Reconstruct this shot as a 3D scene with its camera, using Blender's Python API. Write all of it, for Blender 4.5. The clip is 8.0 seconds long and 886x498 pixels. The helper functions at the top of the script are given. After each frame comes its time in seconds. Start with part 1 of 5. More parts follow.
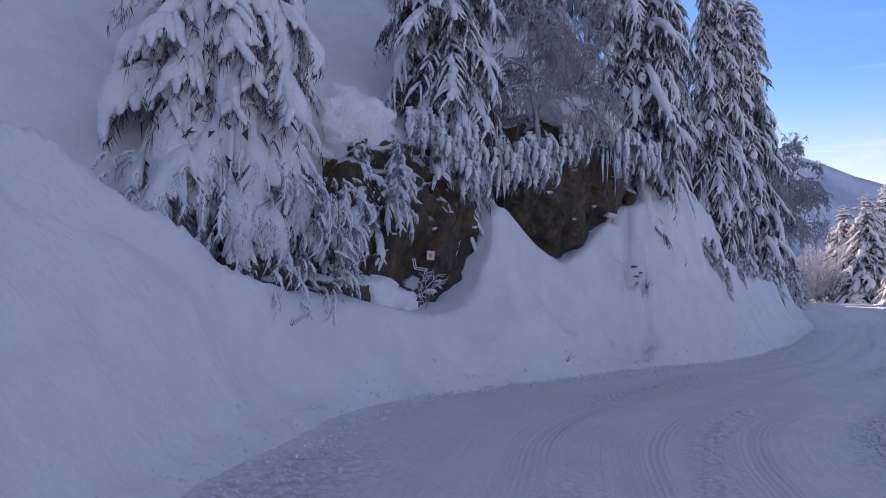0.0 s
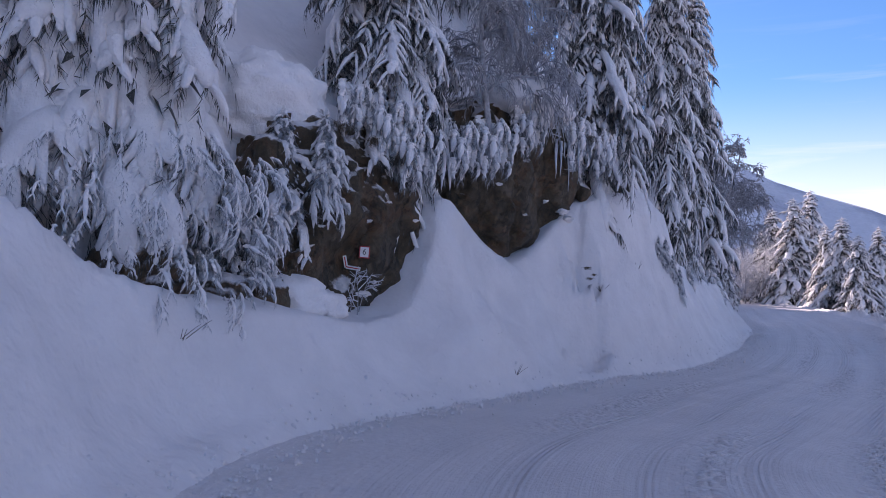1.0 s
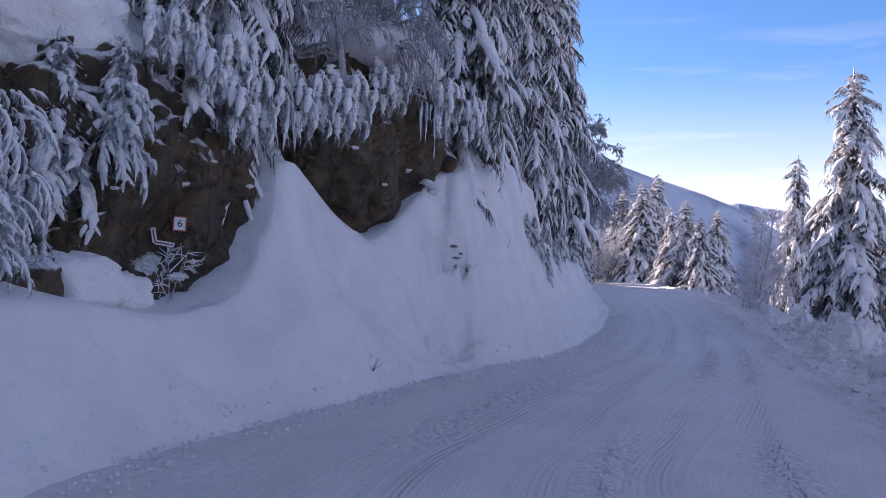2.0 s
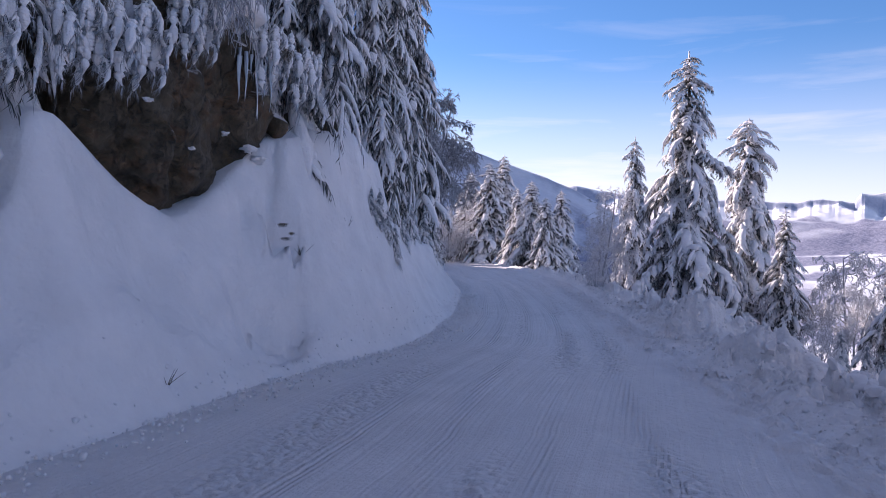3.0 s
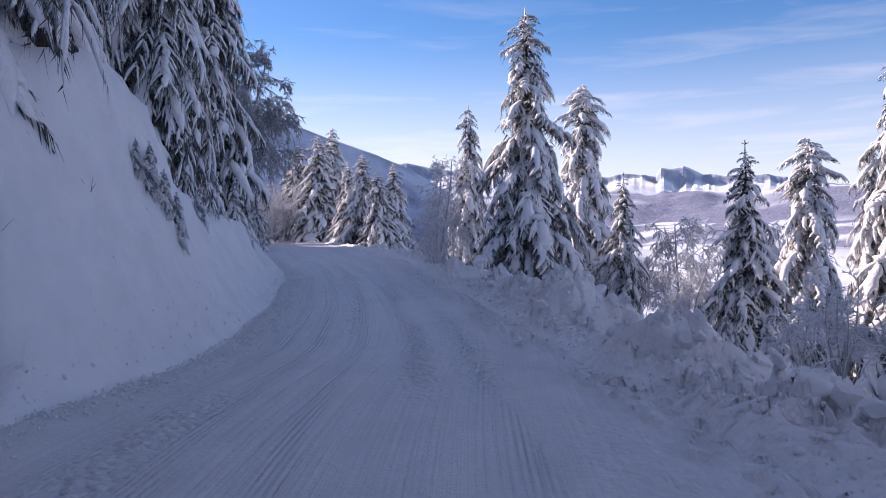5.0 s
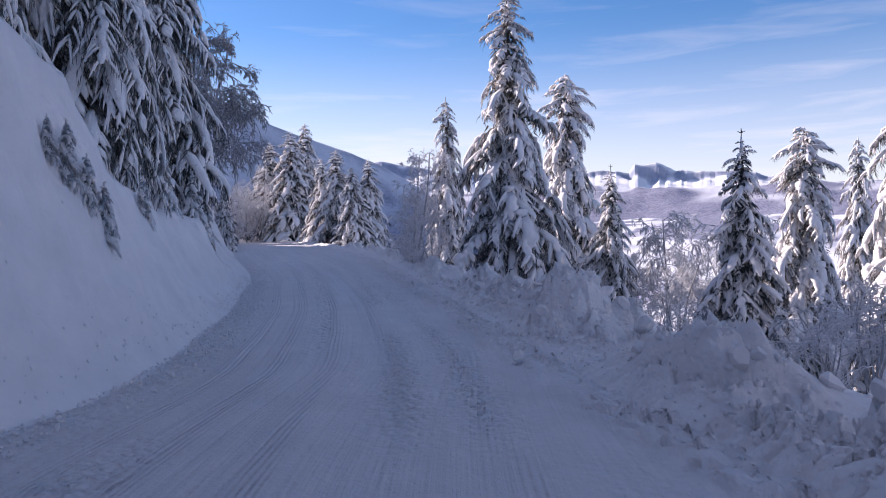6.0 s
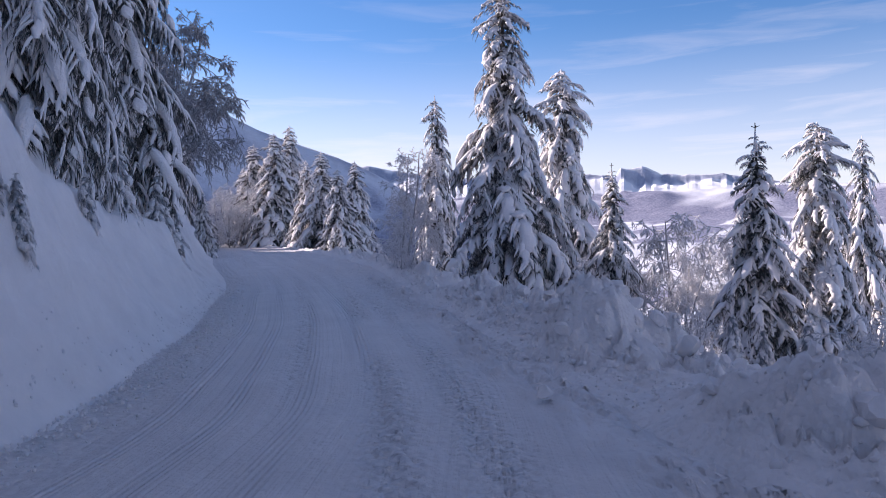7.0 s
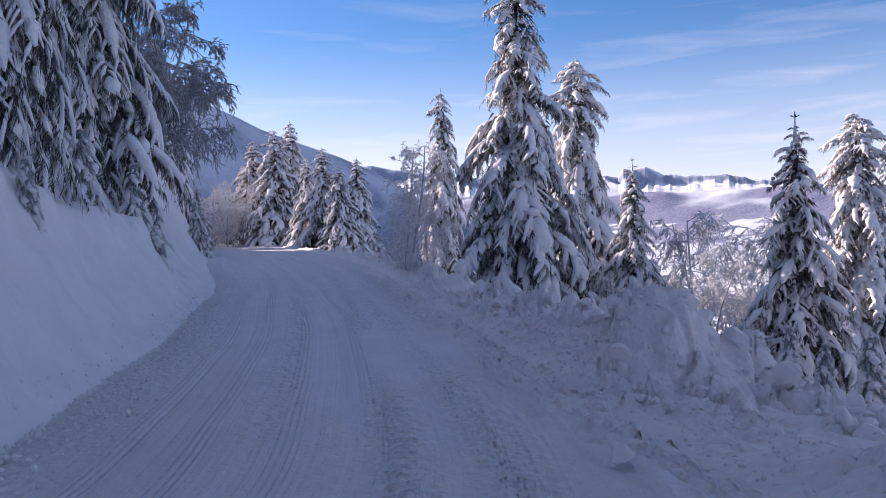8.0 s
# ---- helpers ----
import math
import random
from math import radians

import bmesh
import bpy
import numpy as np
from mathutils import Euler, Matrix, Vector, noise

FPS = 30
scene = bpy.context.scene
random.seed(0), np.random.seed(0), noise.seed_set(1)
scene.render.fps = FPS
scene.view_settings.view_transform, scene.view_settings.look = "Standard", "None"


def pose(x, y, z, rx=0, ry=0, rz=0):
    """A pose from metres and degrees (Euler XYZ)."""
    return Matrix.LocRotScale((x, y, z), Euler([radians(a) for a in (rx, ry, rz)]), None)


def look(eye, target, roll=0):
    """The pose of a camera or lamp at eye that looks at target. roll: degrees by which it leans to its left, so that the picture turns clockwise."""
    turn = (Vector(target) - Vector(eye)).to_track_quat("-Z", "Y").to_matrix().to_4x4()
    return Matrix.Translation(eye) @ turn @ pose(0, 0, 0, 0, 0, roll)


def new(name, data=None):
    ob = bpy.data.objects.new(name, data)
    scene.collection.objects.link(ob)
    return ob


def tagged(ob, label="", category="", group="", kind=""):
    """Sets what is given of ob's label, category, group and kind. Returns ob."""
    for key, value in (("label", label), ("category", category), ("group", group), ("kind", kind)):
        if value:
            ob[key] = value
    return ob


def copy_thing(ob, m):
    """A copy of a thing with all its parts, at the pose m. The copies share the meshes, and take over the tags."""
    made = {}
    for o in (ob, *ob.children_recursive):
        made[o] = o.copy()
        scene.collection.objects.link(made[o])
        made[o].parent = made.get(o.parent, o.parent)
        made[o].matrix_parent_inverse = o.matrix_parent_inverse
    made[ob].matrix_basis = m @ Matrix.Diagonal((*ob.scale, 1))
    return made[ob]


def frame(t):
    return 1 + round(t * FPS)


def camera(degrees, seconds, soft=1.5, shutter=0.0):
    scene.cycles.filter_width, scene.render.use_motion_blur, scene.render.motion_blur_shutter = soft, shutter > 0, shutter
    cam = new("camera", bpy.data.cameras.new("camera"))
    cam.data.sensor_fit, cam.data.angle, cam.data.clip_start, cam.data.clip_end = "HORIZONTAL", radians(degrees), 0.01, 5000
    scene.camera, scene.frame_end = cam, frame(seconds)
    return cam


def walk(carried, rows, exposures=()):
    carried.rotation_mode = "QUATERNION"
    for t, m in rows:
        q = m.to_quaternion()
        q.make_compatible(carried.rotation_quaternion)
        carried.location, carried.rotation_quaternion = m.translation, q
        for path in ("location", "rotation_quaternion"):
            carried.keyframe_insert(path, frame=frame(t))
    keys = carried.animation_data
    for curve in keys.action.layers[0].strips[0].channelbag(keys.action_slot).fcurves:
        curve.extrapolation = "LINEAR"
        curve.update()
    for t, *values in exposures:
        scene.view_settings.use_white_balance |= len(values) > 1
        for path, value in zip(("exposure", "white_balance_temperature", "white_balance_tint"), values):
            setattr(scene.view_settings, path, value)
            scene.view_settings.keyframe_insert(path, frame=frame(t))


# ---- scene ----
cam = camera(63.4, 8.0, soft=0.8)
METRES, EYE, TILT, LEAN, TURN = 17.0, 1.9, 0.0, 0.0, 0.0
ROWS = [
    (0.0, 0.0, 0.0, 0.0, -0.05, 3.18, -0.81),
    (0.5, -0.003, 0.0557, 0.0023, -1.94, 3.35, -1.24),
    (1.0, 0.0004, 0.1101, 0.0065, -5.18, 2.99, -1.58),
    (1.5, 0.0118, 0.1706, 0.0089, -9.89, 2.19, -1.83),
    (2.0, 0.0292, 0.2274, 0.0101, -16.09, 1.5, -1.76),
    (3.5, 0.1177, 0.3912, 0.0093, -32.57, -0.17, -0.44),
    (4.0, 0.1495, 0.4395, 0.008, -36.16, -0.69, -0.17),
    (4.5, 0.188, 0.4906, 0.0063, -39.2, -1.1, 0.47),
    (6.0, 0.3035, 0.6401, 0.0016, -43.15, -1.61, 1.46),
    (6.5, 0.3465, 0.6931, 0.0005, -43.79, -1.42, 1.84),
    (7.0, 0.3861, 0.7437, -0.0001, -44.16, -1.29, 1.74),
    (7.5, 0.4304, 0.7992, -0.0014, -44.18, -1.32, 1.77),
    (8.0, 0.4714, 0.8529, -0.0029, -44.01, -1.29, 1.51),
]
walk(cam, [(t, pose(0, 0, EYE, TILT, LEAN, TURN) @ pose(METRES * x, METRES * y, METRES * z, 90 + pitch, roll, yaw)) for t, x, y, z, yaw, pitch, roll in ROWS],
     exposures=[(0.0, 0.38, 7150, 32), (1.5, 0.45, 7150, 32), (3.5, 0.20, 6900, 29), (8.0, 0.10, 6850, 28)])

# ---- world, sun ----
SUN_AZ, SUN_EL = -14.0, 25.0          # degrees clockwise from +y, degrees above the horizon
scene.view_settings.exposure = 0.0
world = bpy.data.worlds.new("sky")
scene.world = world
world.use_nodes = True
wn, wl = world.node_tree.nodes, world.node_tree.links
wn.clear()
w_out = wn.new("ShaderNodeOutputWorld")
w_bg = wn.new("ShaderNodeBackground")
w_sky = wn.new("ShaderNodeTexSky")
w_sky.sky_type = "NISHITA"
w_sky.sun_disc = False
w_sky.sun_elevation = radians(SUN_EL)
w_sky.sun_rotation = radians(SUN_AZ)
w_sky.altitude = 1500
w_sky.air_density = 1.0
w_sky.dust_density = 0.35
w_sky.ozone_density = 3.0
w_bg.inputs["Strength"].default_value = 0.15
# thin cirrus: streaks stretched along the horizon
w_co = wn.new("ShaderNodeTexCoord")
w_map = wn.new("ShaderNodeMapping")
w_map.inputs["Scale"].default_value = (1.6, 1.6, 16.0)
w_map.inputs["Rotation"].default_value = (radians(3), radians(-2), 0)
w_noise = wn.new("ShaderNodeTexNoise")
w_noise.inputs["Scale"].default_value = 2.2
w_noise.inputs["Detail"].default_value = 7.0
w_noise.inputs["Roughness"].default_value = 0.58
w_noise.inputs["Distortion"].default_value = 0.4
w_ramp = wn.new("ShaderNodeValToRGB")
w_ramp.color_ramp.elements[0].position = 0.53
w_ramp.color_ramp.elements[1].position = 1.0
w_sep = wn.new("ShaderNodeSeparateXYZ")
w_low = wn.new("ShaderNodeMapRange")
w_low.inputs["From Min"].default_value = 0.02
w_low.inputs["From Max"].default_value = 0.34
w_low.inputs["To Min"].default_value = 1.0
w_low.inputs["To Max"].default_value = 0.06
w_mul = wn.new("ShaderNodeMath")
w_mul.operation = "MULTIPLY"
w_mix = wn.new("ShaderNodeMix")
w_mix.data_type = "RGBA"
wl.new(w_co.outputs["Generated"], w_map.inputs["Vector"])
wl.new(w_map.outputs["Vector"], w_noise.inputs["Vector"])
wl.new(w_noise.outputs["Fac"], w_ramp.inputs["Fac"])
wl.new(w_co.outputs["Generated"], w_sep.inputs["Vector"])
wl.new(w_sep.outputs["Z"], w_low.inputs["Value"])
wl.new(w_ramp.outputs["Color"], w_mul.inputs[0])
wl.new(w_low.outputs["Result"], w_mul.inputs[1])
wl.new(w_mul.outputs["Value"], w_mix.inputs["Factor"])
w_hue = wn.new("ShaderNodeHueSaturation")
w_hue.inputs["Saturation"].default_value = 1.25
w_haze = wn.new("ShaderNodeMapRange")
w_haze.interpolation_type = "SMOOTHSTEP"
w_haze.inputs["From Min"].default_value = 0.0
w_haze.inputs["From Max"].default_value = 0.28
w_haze.inputs["To Min"].default_value = 0.80
w_haze.inputs["To Max"].default_value = 0.0
w_deep = wn.new("ShaderNodeMapRange")
w_deep.interpolation_type = "SMOOTHSTEP"
w_deep.inputs["From Min"].default_value = 0.42
w_deep.inputs["From Max"].default_value = 0.62
w_deep.inputs["To Min"].default_value = 1.0
w_deep.inputs["To Max"].default_value = 0.12
w_veil = wn.new("ShaderNodeMapRange")
w_veil.interpolation_type = "SMOOTHSTEP"
w_veil.inputs["From Min"].default_value = 0.42
w_veil.inputs["From Max"].default_value = 0.8
w_veil.inputs["To Min"].default_value = 0.0
w_veil.inputs["To Max"].default_value = 0.10
w_veil_mix = wn.new("ShaderNodeMix")
w_veil_mix.data_type = "RGBA"
w_veil_mix.inputs["B"].default_value = (5.2, 5.2, 5.3, 1)
w_low_mix = wn.new("ShaderNodeMix")
w_low_mix.data_type = "RGBA"
w_low_mix.inputs["B"].default_value = (6.0, 6.3, 6.8, 1)
wl.new(w_sep.outputs["Z"], w_haze.inputs["Value"])
w_dot = wn.new("ShaderNodeVectorMath")
w_dot.operation = "DOT_PRODUCT"
w_dot.inputs[1].default_value = (math.sin(radians(SUN_AZ)), math.cos(radians(SUN_AZ)), 0.0)
w_side = wn.new("ShaderNodeMapRange")
w_side.inputs["From Min"].default_value = -1.0
w_side.inputs["From Max"].default_value = 0.8
w_side.inputs["To Min"].default_value = 0.30
w_side.inputs["To Max"].default_value = 1.0
w_glow = wn.new("ShaderNodeMath")
w_glow.operation = "MULTIPLY"
wl.new(w_co.outputs["Generated"], w_dot.inputs[0])
wl.new(w_dot.outputs["Value"], w_side.inputs["Value"])
wl.new(w_haze.outputs["Result"], w_glow.inputs[0])
wl.new(w_side.outputs["Result"], w_glow.inputs[1])
wl.new(w_glow.outputs["Value"], w_low_mix.inputs["Factor"])
wl.new(w_sky.outputs["Color"], w_hue.inputs["Color"])
wl.new(w_hue.outputs["Color"], w_low_mix.inputs["A"])
wl.new(w_sep.outputs["Z"], w_deep.inputs["Value"])
wl.new(w_deep.outputs["Result"], w_hue.inputs["Fac"])
wl.new(w_sep.outputs["Z"], w_veil.inputs["Value"])
wl.new(w_veil.outputs["Result"], w_veil_mix.inputs["Factor"])
wl.new(w_low_mix.outputs["Result"], w_veil_mix.inputs["A"])
wl.new(w_veil_mix.outputs["Result"], w_mix.inputs["A"])
w_mix.inputs["B"].default_value = (6.6, 6.8, 7.1, 1)
wl.new(w_mix.outputs["Result"], w_bg.inputs["Color"])
wl.new(w_bg.outputs["Background"], w_out.inputs["Surface"])

sun_data = bpy.data.lights.new("sun", "SUN")
sun_data.energy = 6.8
sun_data.angle = radians(0.53)
sun_data.color = (1.0, 0.96, 0.91)
sun = new("sun", sun_data)
sa, se = radians(SUN_AZ), radians(SUN_EL)
sun.matrix_world = look((0, 0, 60), (-math.sin(sa) * math.cos(se), -math.cos(sa) * math.cos(se), 60 - math.sin(se)))


# ---- materials ----
def material(name):
    m = bpy.data.materials.new(name)
    m.use_nodes = True
    n = m.node_tree.nodes
    return m, n, m.node_tree.links, n["Principled BSDF"]


def add_noise(n, l, scale, detail=4.0, rough=0.5, coord="Object", distortion=0.0, stretch=None):
    co = n.new("ShaderNodeTexCoord")
    src = co.outputs[coord]
    if stretch:
        mp = n.new("ShaderNodeMapping")
        mp.inputs["Scale"].default_value = stretch
        l.new(src, mp.inputs["Vector"])
        src = mp.outputs["Vector"]
    t = n.new("ShaderNodeTexNoise")
    t.inputs["Scale"].default_value = scale
    t.inputs["Detail"].default_value = detail
    t.inputs["Roughness"].default_value = rough
    t.inputs["Distortion"].default_value = distortion
    l.new(src, t.inputs["Vector"])
    return t.outputs["Fac"]


def add_ramp(n, l, fac, stops):
    r = n.new("ShaderNodeValToRGB")
    e = r.color_ramp.elements
    while len(e) < len(stops):
        e.new(0.5)
    for i, (p, c) in enumerate(stops):
        e[i].position = p
        e[i].color = (*c, 1)
    l.new(fac, r.inputs["Fac"])
    return r.outputs["Color"]


def add_mix(n, l, fac, a, b):
    m = n.new("ShaderNodeMix")
    m.data_type = "RGBA"
    for sock, v in ((m.inputs["Factor"], fac), (m.inputs["A"], a), (m.inputs["B"], b)):
        if isinstance(v, (int, float)):
            sock.default_value = v
        elif isinstance(v, tuple):
            sock.default_value = (*v, 1)
        else:
            l.new(v, sock)
    return m.outputs["Result"]


def add_bump(n, l, bsdf, heights, distance=0.02):
    normal = None
    for fac, strength, dist in heights:
        b = n.new("ShaderNodeBump")
        b.inputs["Strength"].default_value = strength
        b.inputs["Distance"].default_value = dist
        l.new(fac, b.inputs["Height"])
        if normal is not None:
            l.new(normal, b.inputs["Normal"])
        normal = b.outputs["Normal"]
    l.new(normal, bsdf.inputs["Normal"])


def snow_material(name, a, b, scale, bumps, rough=0.65):
    m, n, l, p = material(name)
    col = add_ramp(n, l, add_noise(n, l, scale, 5, 0.6), [(0.3, a), (0.7, b)])
    l.new(col, p.inputs["Base Color"])
    p.inputs["Roughness"].default_value = rough
    p.inputs["Specular IOR Level"].default_value = 0.3
    add_bump(n, l, p, [(add_noise(n, l, s, 3, 0.6), st, di) for s, st, di in bumps])
    return m


SNOW_FRESH = snow_material("fresh_snow", (0.75, 0.725, 0.72), (0.84, 0.81, 0.80), 1.3,
                           [(2.0, 0.55, 0.14), (6.5, 0.35, 0.05), (14, 0.3, 0.02), (90, 0.35, 0.006)])


def add_lumps(n, l, scale, coord="Object"):
    co = n.new("ShaderNodeTexCoord")
    v = n.new("ShaderNodeTexVoronoi")
    v.feature = "SMOOTH_F1"
    v.inputs["Smoothness"].default_value = 0.25
    v.inputs["Scale"].default_value = scale
    l.new(co.outputs[coord], v.inputs["Vector"])
    inv = n.new("ShaderNodeMath")
    inv.operation = "SUBTRACT"
    inv.inputs[0].default_value = 1.0
    l.new(v.outputs["Distance"], inv.inputs[1])
    return inv.outputs["Value"]


def berm_material():
    m, n, l, p = material("ploughed_snow")
    col = add_ramp(n, l, add_noise(n, l, 2.5, 5, 0.6), [(0.3, (0.77, 0.745, 0.74)), (0.7, (0.86, 0.83, 0.82))])
    l.new(col, p.inputs["Base Color"])
    p.inputs["Roughness"].default_value = 0.65
    p.inputs["Specular IOR Level"].default_value = 0.3
    add_bump(n, l, p, [(add_noise(n, l, 6, 5, 0.65), 0.35, 0.08), (add_lumps(n, l, 13), 0.5, 0.05), (add_noise(n, l, 34, 4, 0.75), 0.5, 0.03)])
    return m


SNOW_BERM = berm_material()
SNOW_CLOD = snow_material("snow_clods", (0.73, 0.705, 0.70), (0.82, 0.79, 0.785), 2.0, [(1.6, 0.4, 0.02), (5, 0.5, 0.006)])
SNOW_TREE = snow_material("tree_snow", (0.87, 0.84, 0.83), (0.94, 0.91, 0.90), 3.0,
                          [(11, 0.8, 0.06), (45, 0.6, 0.02)])


def road_material():
    m, n, l, p = material("packed_road_snow")
    uv = n.new("ShaderNodeUVMap")
    uv.uv_map = "lane"

    def streak(scale, stretch, detail=5.0, rough=0.55):
        mp = n.new("ShaderNodeMapping")
        mp.inputs["Scale"].default_value = stretch
        l.new(uv.outputs["UV"], mp.inputs["Vector"])
        t = n.new("ShaderNodeTexNoise")
        t.inputs["Scale"].default_value = scale
        t.inputs["Detail"].default_value = detail
        t.inputs["Roughness"].default_value = rough
        l.new(mp.outputs["Vector"], t.inputs["Vector"])
        return t.outputs["Fac"]
    def mask(name):
        at = n.new("ShaderNodeAttribute")
        at.attribute_name = name
        return at.outputs["Fac"]
    long_a = streak(1.0, (2.2, 0.05, 1.0))
    long_b = streak(1.0, (16.0, 0.10, 1.0))
    grit = add_noise(n, l, 15, 3, 0.65)
    pits = add_lumps(n, l, 9.0)
    sep = n.new("ShaderNodeSeparateXYZ")
    l.new(uv.outputs["UV"], sep.inputs["Vector"])
    wave = n.new("ShaderNodeMath")
    wave.operation = "MULTIPLY"
    wave.inputs[1].default_value = 2 * math.pi / 0.075
    l.new(sep.outputs["X"], wave.inputs[0])
    rib = n.new("ShaderNodeMath")
    rib.operation = "SINE"
    l.new(wave.outputs["Value"], rib.inputs[0])
    tread = n.new("ShaderNodeMath")
    tread.operation = "MULTIPLY"
    l.new(rib.outputs["Value"], tread.inputs[0])
    l.new(mask("tread"), tread.inputs[1])
    churned = n.new("ShaderNodeMath")
    churned.operation = "MULTIPLY"
    l.new(pits, churned.inputs[0])
    l.new(mask("churn"), churned.inputs[1])
    fine = add_noise(n, l, 90, 3, 0.7)
    blotch = add_noise(n, l, 0.9, 5, 0.6)
    loose = add_ramp(n, l, blotch, [(0.3, (0.66, 0.635, 0.635)), (0.7, (0.78, 0.75, 0.745))])
    worn = add_ramp(n, l, long_b, [(0.35, (0.56, 0.545, 0.555)), (0.65, (0.70, 0.68, 0.685))])
    col = add_mix(n, l, add_ramp(n, l, long_a, [(0.35, (0, 0, 0)), (0.68, (0.3, 0.3, 0.3))]), loose, worn)
    col = add_mix(n, l, mask("packed"), col, worn)
    grains = add_ramp(n, l, grit, [(0.36, (0.62, 0.60, 0.605)), (0.50, (0.72, 0.695, 0.695)), (0.7, (0.82, 0.79, 0.785))])
    col = add_mix(n, l, mask("churn"), col, grains)
    col = add_mix(n, l, mask("verge"), col, (0.78, 0.75, 0.745))
    l.new(col, p.inputs["Base Color"])
    p.inputs["Roughness"].default_value = 0.55
    p.inputs["Specular IOR Level"].default_value = 0.3
    add_bump(n, l, p, [(long_b, 0.8, 0.035), (tread.outputs["Value"], 0.6, 0.011), (churned.outputs["Value"], 1.0, 0.09), (grit, 0.65, 0.04), (fine, 0.5, 0.008)])
    return m


ROAD_SNOW = road_material()


def rock_material():
    m, n, l, p = material("wet_brown_rock")
    big = add_noise(n, l, 0.9, 6, 0.6, distortion=0.6)
    fine = add_noise(n, l, 6, 7, 0.7, distortion=0.5)
    co = n.new("ShaderNodeTexCoord")
    mp = n.new("ShaderNodeMapping")
    mp.inputs["Rotation"].default_value = (0.5, 0.3, 0.2)
    mp.inputs["Scale"].default_value = (1.0, 1.0, 0.45)
    wob = n.new("ShaderNodeVectorMath")
    wob.operation = "ADD"
    l.new(co.outputs["Object"], mp.inputs["Vector"])
    l.new(mp.outputs["Vector"], wob.inputs[0])
    l.new(fine, wob.inputs[1])
    vor = n.new("ShaderNodeTexVoronoi")
    vor.feature = "DISTANCE_TO_EDGE"
    vor.inputs["Scale"].default_value = 2.4
    l.new(wob.outputs["Vector"], vor.inputs["Vector"])
    crack = add_ramp(n, l, vor.outputs["Distance"], [(0.0, (0.25, 0.25, 0.25)), (0.06, (1, 1, 1))])
    col = add_ramp(n, l, big, [(0.30, (0.042, 0.032, 0.018)), (0.44, (0.10, 0.066, 0.034)), (0.51, (0.12, 0.078, 0.036)), (0.57, (0.20, 0.088, 0.030)), (0.64, (0.13, 0.085, 0.045)), (0.72, (0.15, 0.14, 0.055))])
    col = add_mix(n, l, 0.55, col, add_ramp(n, l, fine, [(0.35, (0.016, 0.012, 0.008)), (0.52, (0.072, 0.052, 0.030)), (0.72, (0.22, 0.17, 0.11))]))
    mul = n.new("ShaderNodeMix")
    mul.data_type = "RGBA"
    mul.blend_type = "MULTIPLY"
    mul.inputs["Factor"].default_value = 0.8
    l.new(col, mul.inputs["A"])
    l.new(crack, mul.inputs["B"])
    geo = n.new("ShaderNodeNewGeometry")
    sep = n.new("ShaderNodeSeparateXYZ")
    l.new(geo.outputs["Normal"], sep.inputs["Vector"])
    dust = n.new("ShaderNodeMath")
    dust.operation = "MULTIPLY_ADD"
    dust.inputs[1].default_value = 0.55
    l.new(add_noise(n, l, 9, 5, 0.75), dust.inputs[0])
    l.new(sep.outputs["Z"], dust.inputs[2])
    caught = add_ramp(n, l, dust.outputs["Value"], [(0.74, (0, 0, 0)), (0.92, (1, 1, 1))])
    l.new(add_mix(n, l, caught, mul.outputs["Result"], (0.84, 0.82, 0.82)), p.inputs["Base Color"])
    p.inputs["Roughness"].default_value = 0.6
    add_bump(n, l, p, [(big, 0.8, 0.15), (crack, 0.6, 0.05), (fine, 1.0, 0.08), (add_noise(n, l, 40, 4, 0.7), 0.6, 0.01)])
    return m


ROCK = rock_material()


def needle_material(name, dark, frost, amount):
    m, n, l, p = material(name)
    fac = add_noise(n, l, 6.0, 4, 0.7)
    fine = add_noise(n, l, 55.0, 2, 0.6)
    col = add_mix(n, l, add_ramp(n, l, fac, [(0.5 - amount * 0.4, (0, 0, 0)), (0.85 - amount * 0.4, (1, 1, 1))]), dark, frost)
    col = add_mix(n, l, add_ramp(n, l, fine, [(0.45, (0, 0, 0)), (0.75, (0.7, 0.7, 0.7))]), col, frost)
    l.new(col, p.inputs["Base Color"])
    p.inputs["Roughness"].default_value = 0.75
    return m


NEEDLES = needle_material("fir_needles", (0.030, 0.029, 0.021), (0.24, 0.24, 0.25), 0.04)
NEEDLES_FROST = needle_material("frosted_needles", (0.045, 0.048, 0.042), (0.55, 0.57, 0.60), 0.5)
STEM_FROST = needle_material("frosted_bark", (0.10, 0.085, 0.075), (0.50, 0.50, 0.52), 0.7)
TWIG_FROST = needle_material("frosted_twigs", (0.12, 0.10, 0.09), (0.78, 0.78, 0.81), 0.78)


def bark_material():
    m, n, l, p = material("bark")
    f = add_noise(n, l, 12, 6, 0.7, stretch=(1, 1, 0.25))
    l.new(add_ramp(n, l, f, [(0.35, (0.03, 0.024, 0.02)), (0.7, (0.13, 0.10, 0.08))]), p.inputs["Base Color"])
    p.inputs["Roughness"].default_value = 0.9
    add_bump(n, l, p, [(f, 0.8, 0.03)])
    return m


BARK = bark_material()


def simple_material(name, a, b, scale, rough=0.5, metal=0.0):
    m, n, l, p = material(name)
    l.new(add_ramp(n, l, add_noise(n, l, scale, 4, 0.6), [(0.35, a), (0.65, b)]), p.inputs["Base Color"])
    p.inputs["Roughness"].default_value = rough
    p.inputs["Metallic"].default_value = metal
    return m


